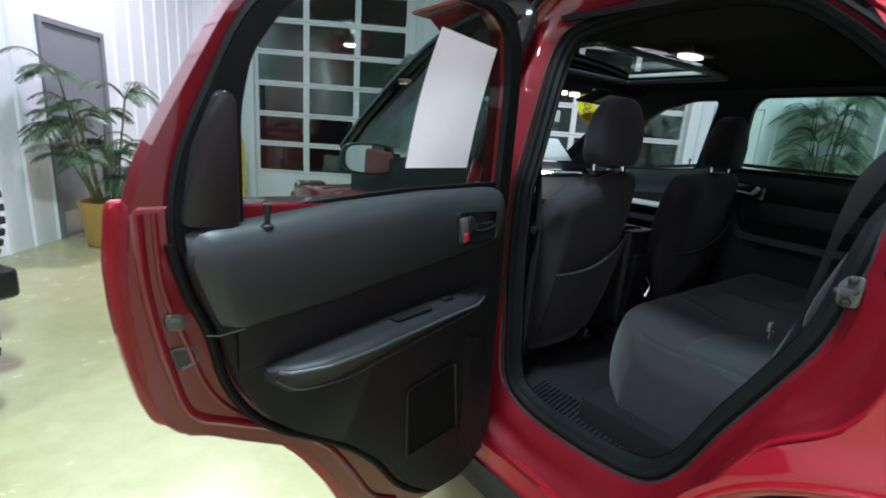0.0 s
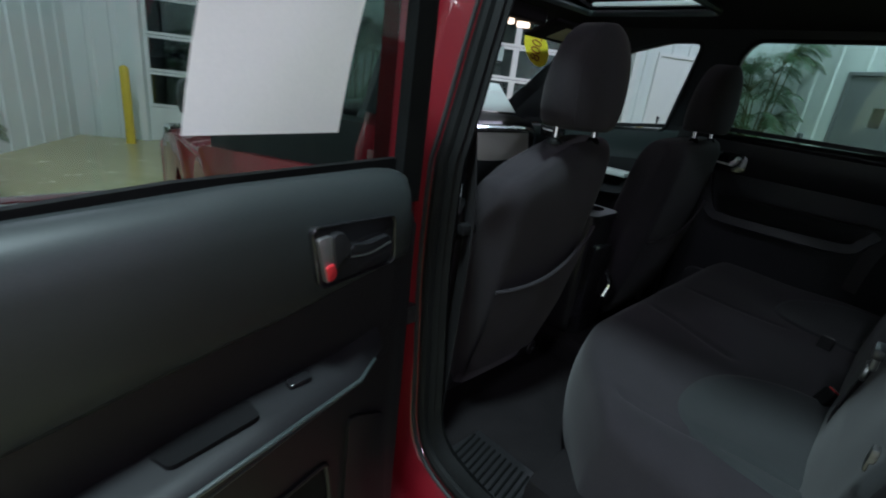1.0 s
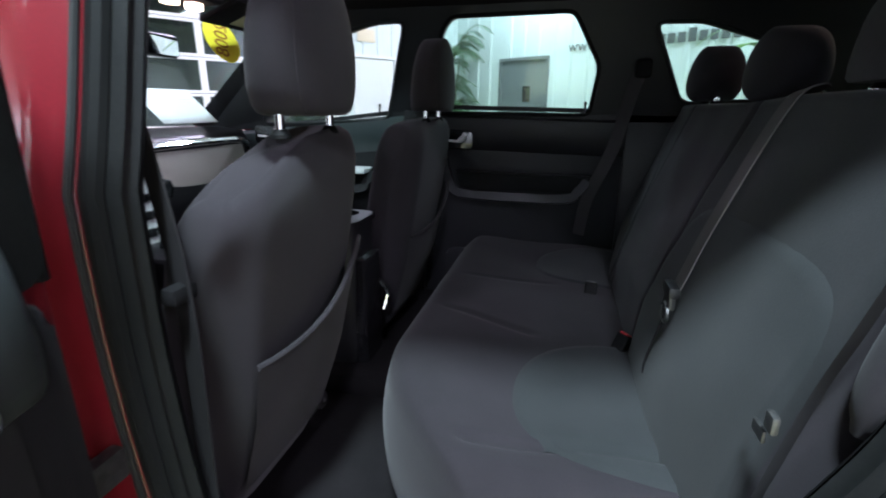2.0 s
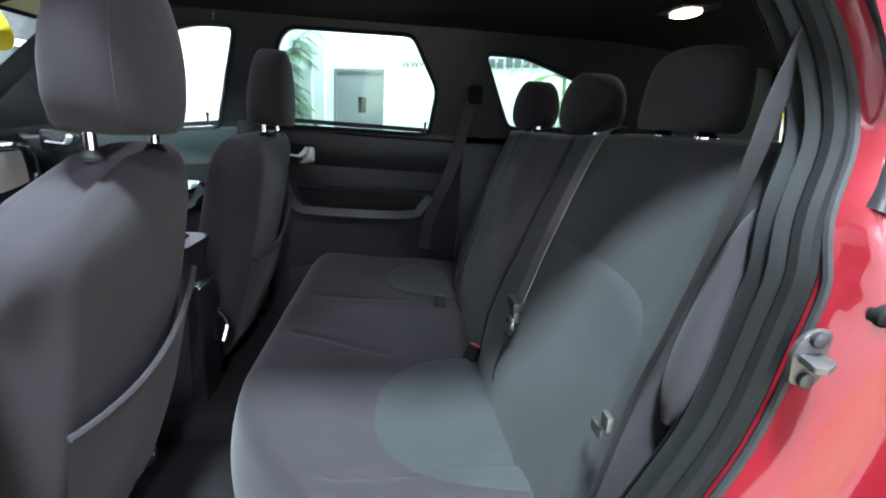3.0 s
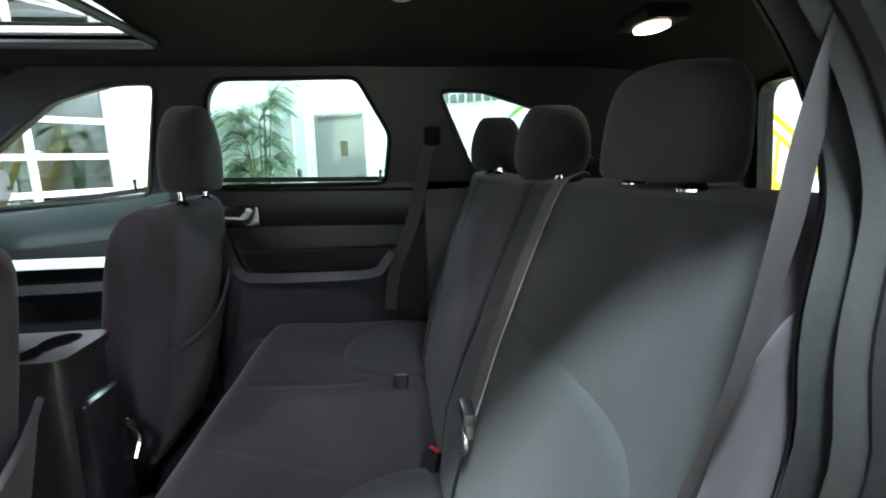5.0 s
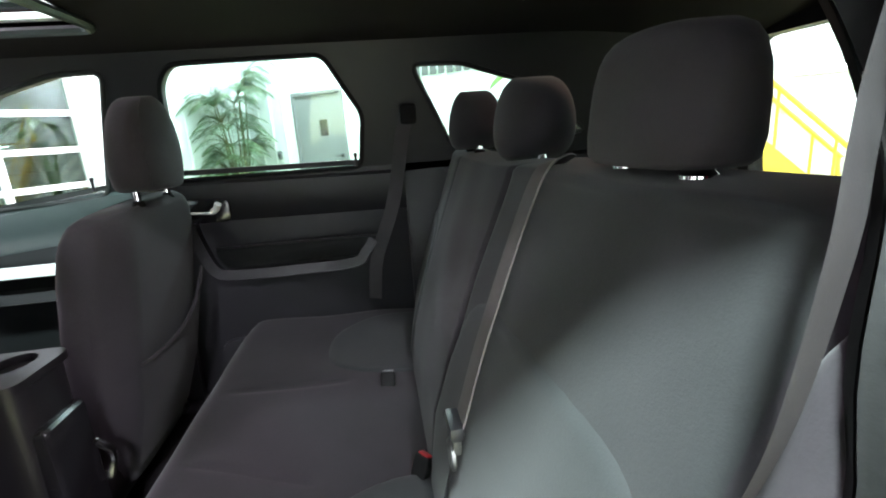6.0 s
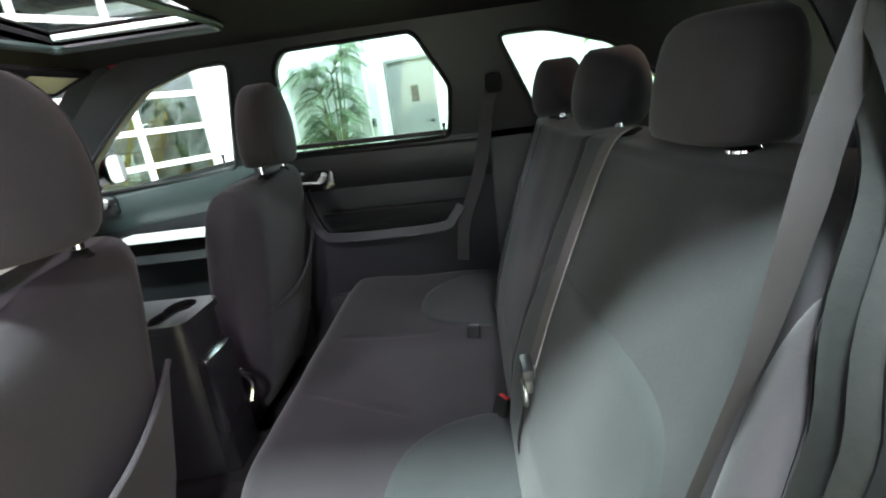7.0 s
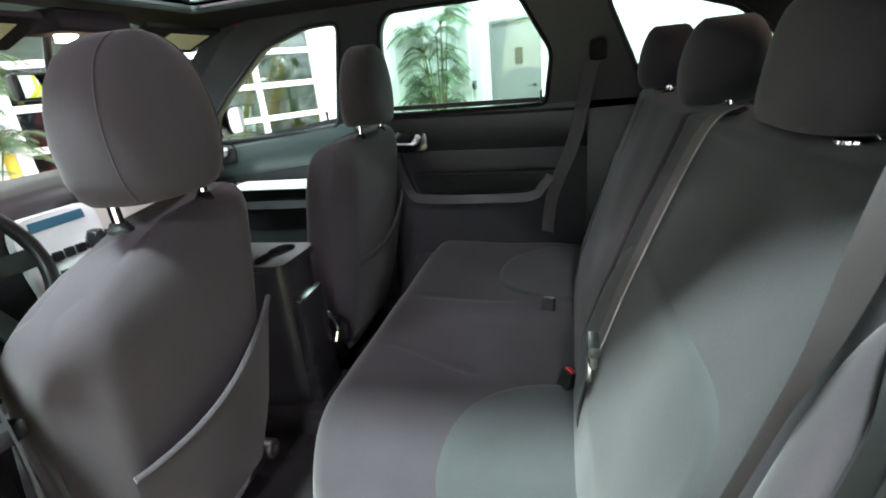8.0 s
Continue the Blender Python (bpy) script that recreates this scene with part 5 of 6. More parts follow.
part("frame_lining", holed(rounded(LINING, 0.03), [rounded(WD, 0.03)], dplate(-0.012), 0.022), RUBBER, dr, "black window frame lining")
part("frame_seal", tube(smooth_path([dp(a, z, -0.024) for a, z in LINING[::-1]], 4), 0.008, 8), RUBBER, dr, "black rubber frame seal")
part("glass", prism(WD, dplate(0.004), 0.004), GLASS_DARK, dr, "privacy tinted door glass", smooth=0)
part("paper_sheet", grid(10, 14, lambda s, t: dp(lerp(lerp(0.384, 0.293, t), lerp(0.17, 0.088, t), s) + 0.012 * math.sin(t * 3.14), lerp(1.113, lerp(1.43, 1.415, s), t), -0.004 - 0.004 * math.sin(t * 3.0) * s)), PAPER, dr, "blank white paper sheet taped to the glass")
part("belt_line_seal", tube([dp(0.04, 1.062, -0.012), dp(0.4, 1.056, -0.012), dp(0.774, 1.03, -0.012)], 0, flat=(0.006, 0.012), up=(0, 0, 1)), RUBBER, dr, "black seal under the glass")

TRIM_EDGE = [(0.03, 0.3), (0.036, 1.0), (0.3, 0.99), (0.876, 0.995), (0.854, 0.915), (0.822, 0.835), (0.8, 0.74), (0.758, 0.662), (0.7, 0.6), (0.556, 0.498), (0.448, 0.393), (0.36, 0.275), (0.264, 0.203), (0.14, 0.19), (0.05, 0.235)]
panel = part("door_panel", prism(rounded(TRIM_EDGE, 0.03, 4), dplate(-0.022), 0.03, 0.01, 3), TRIM, dr, "dark grey moulded door trim panel")


def upper_low(a):
    """Lower edge of the rolled upper trim."""
    return interp(a, [(0.0, 0.93), (0.1, 0.925), (0.3, 0.895), (0.45, 0.88), (0.6, 0.862), (0.83, 0.845), (0.88, 0.86)])


rows = []
for k in range(45):
    a = lerp(0.045, 0.868, k / 44)
    zt = interp(a, [(0.0, 1.03), (0.03, 1.052), (0.12, 1.06), (0.35, 1.058), (0.58, 1.046), (0.77, 1.026), (0.88, 1.02)])
    zl = upper_low(a)
    edge = sstep(0.035, 0.08, a) * sstep(0.885, 0.84, a)
    ring = []
    for dz, off in ((0.0, -0.012), (0.004, -0.024), (0.001, -0.042), (-0.009, -0.058), (-0.024, -0.069), (-0.05, -0.076)):
        ring.append(dp(a, zt + dz - 0.012 * (1 - edge), lerp(-0.03, off, edge)))
    for q, off in ((0.4, -0.077), (0.7, -0.075), (0.92, -0.072), (1.0, -0.064)):
        ring.append(dp(a * lerp(1.0, 0.956, q), lerp(zt - 0.05, zl, q), lerp(-0.035, off, edge)))
    ring.append(dp(a * 0.956, zl + 0.003, -0.048))
    rows.append(ring)
part("upper_pad", rings(rows, False, False), TRIM_PAD, panel, "soft rolled dark grey upper door trim", smooth=70)
part("sail_panel", prism(rounded([(0.785, 1.02), (0.785, 1.235), (0.812, 1.24), (0.852, 1.15), (0.874, 1.03)], 0.012), dplate(-0.03), 0.018, 0.006), BLACK, panel, "black plastic rear sail panel")
part("seam", tube([dp(0.79, 0.847, -0.066), dp(0.83, 0.842, -0.06), dp(0.85, 0.845, -0.052)], 0.0015, 6), STEEL, panel, "thin joint line")

# bowl above the armrest, the armrest shelf and its hanging lip
rows = []
for k in range(31):
    a = lerp(0.09, 0.80, k / 30)
    zs = interp(a, [(0.09, 0.80), (0.2, 0.79), (0.36, 0.79), (0.55, 0.775), (0.8, 0.76)])
    rows.append([dp(a, lerp(upper_low(a) + 0.01, zs, q), -0.056 - 0.004 * math.sin(q * 3.14)) for q in (0, 0.3, 0.6, 0.9, 1.0)])
part("armrest_bowl", rings(rows, False, False), TRIM, panel, smooth=60)
arm = []
for k in range(41):
    q = k / 40
    a = lerp(0.12, 0.752, q)
    zs = interp(a, [(0.1, 0.815), (0.2, 0.795), (0.36, 0.792), (0.55, 0.776), (0.75, 0.757)])
    w = interp(a, [(0.12, 0.02), (0.2, 0.05), (0.36, 0.068), (0.55, 0.074), (0.66, 0.066), (0.72, 0.042), (0.752, 0.008)])
    dz = interp(a, [(0.12, 0.02), (0.3, 0.012), (0.6, 0.006), (0.752, 0.0)])
    h = interp(a, [(0.12, 0.02), (0.36, 0.05), (0.6, 0.07), (0.7, 0.06), (0.752, 0.012)])
    arm.append([dp(a, zs + 0.004, -0.05), dp(a, zs - dz * 0.3, -0.05 - w * 0.7), dp(a, zs - dz, -0.05 - w), dp(a, zs - dz - 0.008, -0.05 - w - 0.006), dp(a, zs - dz - h * 0.35, -0.05 - w * 0.98), dp(a, zs - dz - h * 0.75, -0.05 - w * 0.7), dp(a, zs - dz - h - 0.02, -0.05)])
ar = part("armrest", rings(arm, True), TRIM, panel, "moulded armrest with pull slot", smooth=60)
# lighter bead paints the highlight on the armrest ridge
part("armrest_highlight", tube([r[3] for r in arm[2:-1]], 0.0035, 8), TRIM_SOFT, ar, "armrest edge with a painted highlight")
part("lower_crease", tube([r[5] + DOUT * -0.001 + Vector((0, 0, -0.012)) for r in arm[2:-1]], 0.0018, 6), TRIM_SOFT, ar)
part("pull_slot", prism(rounded([(0.352, -0.062), (0.47, -0.06), (0.462, -0.094), (0.358, -0.098)], 0.008), lambda a, b, d: dp(a, interp(a, [(0.36, 0.794), (0.55, 0.778)]) - 0.003 + d, b), 0.006), MATTE, ar, "black pull slot")
part("window_switch", prism(rounded([(0.265, -0.065), (0.3, -0.064), (0.302, -0.08), (0.268, -0.082)], 0.004), lambda a, b, d: dp(a, 0.793 + d, b), 0.007, 0.002), GLOSSBLACK, ar, "black window switch")
BZ = [(0.278, 1.014), (0.128, 1.008), (0.122, 0.935), (0.262, 0.93)]
bez = part("handle_bezel", prism(rounded(BZ, 0.012), dplate(-0.072), 0.012, 0.003), GLOSSBLACK, panel, "gloss black handle recess")
part("bezel_rim", tube([dp(a, z, -0.085) for a, z in rounded(BZ, 0.012)], 0.0018, 8, True), GLOSSBLACK, bez, "thin glossy bezel rim")
part("handle_plate", prism(rounded([(0.272, 1.0), (0.25, 1.002), (0.243, 0.945), (0.256, 0.937)], 0.005), dplate(-0.083), 0.008, 0.002), ALLOY, bez, "silver handle end plate")
part("lever_grip", prism(rounded([(0.252, 1.003), (0.235, 1.005), (0.222, 0.985), (0.214, 0.977), (0.236, 0.968), (0.246, 0.955)], 0.005), dplate(-0.084), 0.012, 0.003), BLACK, bez, "dark lever root")
part("door_lever", prism(rounded([(0.224, 0.985), (0.19, 0.981), (0.15, 0.986), (0.148, 0.974), (0.19, 0.966), (0.226, 0.968)], 0.004), dplate(-0.086), 0.012, 0.004), GLOSSBLACK, bez, "dark glossy door lever")
# thin steel line stands in for the highlight along the lever
part("lever_glint", tube(smooth_path([dp(a, z, -0.099) for a, z in ((0.224, 0.97), (0.19, 0.968), (0.15, 0.976))], 4), 0.0012, 6), STEEL, bez)
part("lock_slider", prism(rounded([(0.26, 0.962), (0.244, 0.964), (0.243, 0.944), (0.255, 0.94)], 0.004), dplate(-0.088), 0.006, 0.002), REDPLASTIC, bez, "red lock marker")
PK = [(0.38, 0.565), (0.218, 0.586), (0.19, 0.388), (0.37, 0.38)]
sd = part("map_pocket", prism(rounded(PK, 0.012), dplate(-0.046), 0.008, 0.002), MATTE, panel, "dark map pocket opening")
part("pocket_rim", tube([dp(a, z, -0.054) for a, z in rounded([(a + (0.006 if a > 0.3 else -0.006), z + (0.006 if z > 0.5 else -0.006)) for a, z in PK], 0.014)], 0.005, 8, True), TRIM, sd)
part("pocket_lip", prism(rounded([(0.17, 0.66), (0.08, 0.62), (0.06, 0.34), (0.12, 0.24), (0.175, 0.36)], 0.02), dplate(-0.048), 0.012, 0.006), TRIM, panel, "raised lower trim")
knob = part("lock_knob", lathe([(0, 0.011), (0.005, 0.011), (0.008, 0.005), (0.026, 0.005), (0.03, 0.0075), (0.042, 0.0075), (0.045, 0)], dp(0.742, 1.018, -0.055), (0, -0.1, 1), 14), BLACK, dr, "black lock knob")
part("door_latch", joined(prism(rounded([(0.902, 0.885), (0.872, 0.88), (0.87, 0.852), (0.9, 0.856)], 0.008), dplate(0.0), 0.028, 0.004), prism(rounded([(0.896, 0.877), (0.88, 0.875), (0.878, 0.868), (0.895, 0.87)], 0.003), dplate(-0.02), 0.012, 0.002)), STEEL, dr, "zinc door latch")
part("latch_hole", prism(rounded([(0.894, 0.818), (0.863, 0.814), (0.857, 0.792), (0.884, 0.784)], 0.008), dplate(-0.014), 0.009, 0.001), GLOSSBLACK, dr)
part("latch_ring", tube([dp(a, z, -0.023) for a, z in rounded([(0.896, 0.821), (0.861, 0.817), (0.854, 0.79), (0.885, 0.781)], 0.008)], 0.003, 8, True), STEEL, dr)
part("door_edge_seal", tube(smooth_path([dp(a, z, -0.024) for a, z in ((0.886, 1.0), (0.866, 0.915), (0.834, 0.835), (0.812, 0.735), (0.768, 0.652), (0.706, 0.588), (0.562, 0.486), (0.456, 0.383), (0.366, 0.264), (0.266, 0.19), (0.14, 0.176), (0.02, 0.22))], 5), 0.009, 8), RUBBER, dr, "black rubber door edge seal")
part("check_strap", box(-0.93, -0.80, -0.04, -0.02, 0.72, 0.76, 0.004), STEEL, dr)


# ---------------------------------------------------------------- seats
def head_rest(parent, cx, cy, z0, rx_, ry_, h, lean=0.0, post=0.075, pz=0.05, power=2.7, domed=False):
    prof = [(0.0, 0.62), (0.02, 0.76), (0.07, 0.86), (0.2, 0.96), (0.4, 1.0), (0.58, 0.96), (0.73, 0.87), (0.85, 0.73), (0.93, 0.55), (0.98, 0.33), (1.0, 0.12)] if not domed else [(0.0, 0.84), (0.05, 0.94), (0.2, 0.99), (0.45, 1.0), (0.65, 0.98), (0.8, 0.92), (0.9, 0.82), (0.96, 0.66), (0.99, 0.45), (1.0, 0.2)]
    if domed and power < 2.2:
        prof = [(q / 20, max(0.12, (1 - abs(2 * q / 20 - 1) ** 2.2) ** 0.5)) for q in range(21)]
    rs = [superring(cx, cy - lean * q * h, rx_ * s, ry_ * (0.6 + 0.4 * s) * (1 - 0.25 * q), z0 + q * h, 36, power) for q, s in prof]
    hr = part("headrest", rings(rs), CLOTH, parent, "charcoal cloth head restraint", smooth=70)
    for sx in (-1, 1):
        part("post", cyl((cx + sx * post, cy, z0 - pz), (cx + sx * post, cy, z0 + 0.03), 0.0075, 12), CHROME, hr, "chrome headrest post")
        part("collar", lathe([(0, 0.016), (0.005, 0.0155), (0.009, 0.012), (0.013, 0.0105), (0.013, 0)], (cx + sx * post, cy, z0 - pz - 0.006), (0, 0, 1), 16), CHROME if domed else RUBBER, hr)
    seam = [superring(cx, cy - lean * q * h, rx_ * s * 1.004, ry_ * (0.6 + 0.4 * s) * (1 - 0.25 * q) * 1.004, z0 + q * h, 36, power)[22] for q, s in prof[1:-1]]
    seam2 = [superring(cx, cy - lean * q * h, rx_ * s * 1.004, ry_ * (0.6 + 0.4 * s) * (1 - 0.25 * q) * 1.004, z0 + q * h, 36, power)[32] for q, s in prof[1:-1]]
    if not domed:
        for sm in (seam, seam2):
            part("seam", tube(smooth_path(sm, 3), 0.0013, 6), CLOTH, hr)
    return hr


def front_seat(cx, name, label, hw, wide, droop, hx):
    t = thing(name, (cx, 0.1, 0.375), label, "car seat", "front seats")

    def sect(z):
        w = hw * interp(z, [(0.45, 0.78), (0.65, 0.87), (0.85, 0.96), (0.97, 1.0), (1.04, 0.995), (1.08, 0.97), (1.1, 0.92), (1.108, 0.84)])
        d = interp(z, [(0.45, 0.06), (0.65, 0.075), (0.85, 0.075), (1.0, 0.07), (1.06, 0.064), (1.095, 0.05), (1.108, 0.034)])
        cy = interp(z, [(0.45, 0.06), (0.65, 0.01), (0.9, -0.04), (1.108, -0.075)])

        def shape(p):
            u = (p.x - cx) / max(w, 1e-4)
            p.z -= droop * clamp((0.35 - u) / 1.3) ** 1.6 * sstep(0.86, 1.1, z)
            if p.y < cy:
                p.y += 0.045 * sstep(0.66, 1.0, abs(u)) * interp(z, [(0.5, 1), (0.95, 1), (1.08, 0.4)])
                p.y += 0.018 * 0.35 * math.exp(-((abs(u) - 0.62) / 0.06) ** 2) * interp(z, [(0.5, 0.6), (0.8, 1), (1.0, 0.4), (1.06, 0)])
            return p
        return superring(cx, cy, w, d, z, 56, 7.0, shape)
    zs = [0.45, 0.5, 0.56, 0.62, 0.68, 0.74, 0.8, 0.86, 0.92, 0.97, 1.01, 1.04, 1.065, 1.085, 1.097, 1.104, 1.108]
    back = part("backrest", rings([sect(z) for z in zs]), CLOTH, t, "charcoal cloth backrest", smooth=75)
    # map pocket on the back of the seat
    rows = []
    for k in range(15):
        q = k / 14
        u = lerp(-0.86, 0.86, q)
        zt = lerp(0.765, 0.885, q) - 0.03 * math.sin(math.pi * q)
        row = []
        for j in range(8):
            f = j / 7
            z = lerp(0.50, zt, f)
            base = interp(z, [(0.45, 0.06), (0.65, 0.01), (0.9, -0.04)]) - interp(z, [(0.45, 0.06), (0.65, 0.075), (0.85, 0.075)])
            row.append(Vector((cx + u * hw * interp(z, [(0.45, 0.76), (0.65, 0.85), (0.85, 0.93), (0.97, 0.97)]), base - 0.005 - 0.03 * math.sin(math.pi * q) ** 0.8 * (0.25 + 0.75 * f), z)))
        rows.append(row)
    pk = part("map_pocket", rings(rows, False, False), CLOTH, back, "stretched cloth map pocket", smooth=70)
    part("pocket_hem", tube([r[-1] for r in rows], 0.005, 8), CLOTH, pk)
    head_rest(t, cx + hx, -0.105, 1.13, wide, 0.066, 0.212, 0.05, 0.08, 0.026, 2.4)
    cu = [superring(cx, 0.27, hw * s, 0.27 * s2, z, 48, 4.0) for z, s, s2 in ((0.50, 0.86, 0.9), (0.54, 0.98, 0.99), (0.60, 1.0, 1.0), (0.65, 0.97, 0.98), (0.672, 0.88, 0.92), (0.676, 0.6, 0.7))]
    part("cushion", rings(cu), CLOTH, t, "charcoal cloth seat cushion", smooth=75)
    part("seat_base", box(cx - 0.21, cx + 0.21, 0.02, 0.52, 0.42, 0.52, 0.02), BLACK, t)
    for sx in (-1, 1):
        part("rail", box(cx + sx * 0.25 - 0.018, cx + sx * 0.25 + 0.018, 0.07, 0.52, 0.375, 0.42, 0.005), STEEL, t, "steel seat rail")
        part("rail_end", lathe([(0, 0.024), (0.03, 0.024), (0.034, 0.02), (0.034, 0.011), (0.028, 0.009), (0.028, 0)], (cx + sx * 0.25, 0.07, 0.415), (0, -1, 0), 16), STEEL, t)
    return t


front_seat(-0.453, "front_seat", "charcoal cloth driver seat with a map pocket behind", 0.211, 0.123, 0.085, 0.014)
front_seat(0.34, "front_seat", "charcoal cloth passenger seat with a map pocket behind", 0.234, 0.126, 0.012, 0.022)

bench = thing("rear_bench_seat", (0, -0.6, 0.46), "charcoal cloth rear bench with lighter inserts", "car seat")
BX0, BX1 = -0.71, 0.69
CX0 = -0.635          # the cushion stops short of the sill
SPLIT = -0.175        # 60/40 split line


def cushion_z(x, y):
    """Top of the bench cushion."""
    c = 0.648
    c -= 0.02 * math.exp(-((x + 0.37) / 0.17) ** 2 - ((y + 0.52) / 0.16) ** 2)
    c -= 0.018 * math.exp(-((x - 0.42) / 0.17) ** 2 - ((y + 0.52) / 0.16) ** 2)
    c -= 0.012 * sstep(-0.6, -0.75, y)
    c += 0.008 * sstep(-0.5, -0.25, y)
    r = 0.06
    f = clamp((y - (-0.20 - r + 0.02)) / r) if y > -0.24 else 0
    c -= 0.055 * f * f
    e = min(x - CX0, BX1 - x)
    if e < 0.06:
        c -= 0.045 * (1 - e / 0.06) ** 2
    c -= 0.007 * math.exp(-((x + 0.155 - 0.39 * (y + 0.49)) / 0.008) ** 2) * sstep(-0.5, -0.47, y) * sstep(-0.24, -0.27, y)
    c -= 0.011 * math.exp(-((x + 0.535 + 0.1 * (y + 0.45)) / 0.01) ** 2) * sstep(-0.28, -0.33, y)
    c -= 0.004 * math.exp(-((x - 0.185) / 0.008) ** 2) * sstep(-0.24, -0.3, y) * sstep(-0.55, -0.5, y)
    c += 0.0015 * math.sin(21 * x + 6 * y) * math.sin(19 * y - 5 * x)
    return c


def cushion_top(x, b):
    yf = -0.18 - 1.3 * max(0.0, -x - 0.22) ** 2 - 0.6 * max(0.0, x - 0.5) ** 2
    sh = yf + 0.195
    if b < 0.72:
        y = lerp(-0.77, yf, b / 0.72)
        return Vector((x, y, cushion_z(x, y - sh * (b / 0.72) ** 3)))
    q = (b - 0.72) / 0.28
    return Vector((x, yf + 0.012 * math.sin(q * math.pi * 0.5) + 0.008 * math.sin(q * 3.1), cushion_z(x, -0.19) - 0.17 * q))


def cushion_pt(a, b):
    """Top, front and rounded ends of the bench cushion in one skin."""
    if 0.06 <= a <= 0.94:
        return cushion_top(lerp(CX0, BX1, (a - 0.06) / 0.88), b)
    s = (0.06 - a) / 0.06 if a < 0.06 else (a - 0.94) / 0.06
    p = cushion_top(CX0 if a < 0.06 else BX1, b)
    return Vector((p.x + (-1 if a < 0.06 else 1) * 0.012 * math.sin(s * 1.57), p.y - 0.02 * s * b, lerp(p.z, min(p.z, 0.43), s)))


part("cushion", grid(170, 70, cushion_pt), CLOTH, bench, "long charcoal cloth cushion", smooth=80)


def patch(fn, curve, lift, name, mat, parent, nmax=26):
    """A cloth panel laid over a seat surface inside an outline curve(t) of surface coordinates."""
    pts = [curve(k / 48) for k in range(48)]
    cx, cy = sum(p[0] for p in pts) / 48, sum(p[1] for p in pts) / 48
    rows = []
    for k in range(nmax + 1):
        f = 1 - k / nmax
        l = lift * (1 if k > 0 else 0.0)
        rows.append([fn(cx + (p[0] - cx) * max(f, 0.002), cy + (p[1] - cy) * max(f, 0.002), l) for p in pts])
    return part(name, rings(rows, True, False), mat, parent, "lighter grey-green cloth insert", smooth=80)


def cush_fn(x, y, l):
    return Vector((x, y, cushion_z(x, y) + l))


def egg(cx, cy, a, b, p=2.6):
    def c(t):
        w = 2 * math.pi * t
        return (cx + a * math.copysign(abs(math.cos(w)) ** (2 / p), math.cos(w)), cy + b * math.copysign(abs(math.sin(w)) ** (2 / p), math.sin(w)))
    return c


patch(cush_fn, egg(-0.372, -0.70, 0.205, 0.243, 2.4), 0.005, "insert", CLOTH_IN, bench)
patch(cush_fn, egg(0.40, -0.68, 0.2, 0.22, 2.3), 0.005, "insert", CLOTH_IN, bench)


def back_y(x, z):
    """Front face of the bench backrest."""
    y = interp(z, [(0.55, -0.675), (0.75, -0.70), (0.85, -0.73), (1.0, -0.785), (1.175, -0.855)])
    y -= 0.42 * max(0.0, -x - 0.36) ** 2 + 0.3 * max(0.0, x - 0.2) ** 2
    y += 0.014 * math.exp(-((x + 0.70) / 0.05) ** 2) * sstep(1.15, 0.95, z)
    y -= 0.01 * math.exp(-((x + 0.44) / 0.15) ** 2 - ((z - 0.85) / 0.16) ** 2)
    y -= 0.018 * math.exp(-((x - 0.42) / 0.15) ** 2 - ((z - 0.85) / 0.16) ** 2)
    y -= 0.014 * math.exp(-((x - SPLIT) / 0.007) ** 2)
    y -= 0.007 * math.exp(-((x + 0.67) / 0.006) ** 2) * sstep(0.6, 0.64, z) + 0.005 * (math.exp(-((x - 0.245) / 0.006) ** 2) + math.exp(-((x - 0.6) / 0.006) ** 2))
    y += 0.0022 * math.sin(26 * x + 9 * z) * math.sin(17 * z - 6 * x) * sstep(0.6, 0.8, z)
    e = min(x - BX0, BX1 - x)
    if e < 0.07:
        y -= 0.07 * (1 - e / 0.07) ** 2
    return y


def back_pt(a, b):
    x = lerp(BX0, BX1, a)
    top = lerp(1.171, 1.158, sstep(-0.35, 0.0, x)) - 0.012 * sstep(0.1, 0.0, min(x - BX0, BX1 - x))
    if b < 0.78:
        z = lerp(0.56, top - 0.02, b / 0.78)
        return Vector((x, back_y(x, z), z))
    q = (b - 0.78) / 0.22
    a_ = q * math.pi / 2
    return Vector((x, back_y(x, top - 0.02) - 0.03 * (1 - math.cos(a_)) - 0.12 * max(0, q - 0.5) , top - 0.02 + 0.02 * math.sin(a_)))


bk = part("backrest", grid(220, 80, back_pt), [CLOTH, CLOTH_MID], bench, "charcoal cloth split backrest", smooth=80)
for f in bk.data.polygons:
    f.material_index = 1 if -0.667 < f.center.x < SPLIT or 0.245 < f.center.x < 0.6 else 0
part("backrest_rear", box(BX0 + 0.01, BX1 - 0.01, -1.02, -0.90, 0.56, 1.145, 0.03, 3), CARPET, bench)


def back_fn(x, z, l):
    return Vector((x, back_y(x, z) + l, z))


patch(back_fn, egg(-0.42, 0.77, 0.238, 0.215, 4.5), 0.004, "insert", CLOTH_IN, bench)
patch(back_fn, egg(0.42, 0.80, 0.16, 0.2), 0.005, "insert", CLOTH_IN, bench)
bol = []
for k in range(25):
    q = k / 24
    z, w = lerp(0.855, 1.12, q), max(0.12, 1 - abs(2 * q - 1) ** 3.0) ** 0.5
    bol.append(superring(-0.712 + 0.01 * q, -0.806 - 0.30 * (z - 0.855), 0.026 * w, 0.034 * w, z, 28, 2.6))
part("side_bolster", rings(bol), CLOTH, bench, "padded side bolster", smooth=80)
head_rest(bench, -0.468, -0.905, 1.178, 0.102, 0.048, 0.114, 0.05, 0.055, 0.006, 2.8, True)
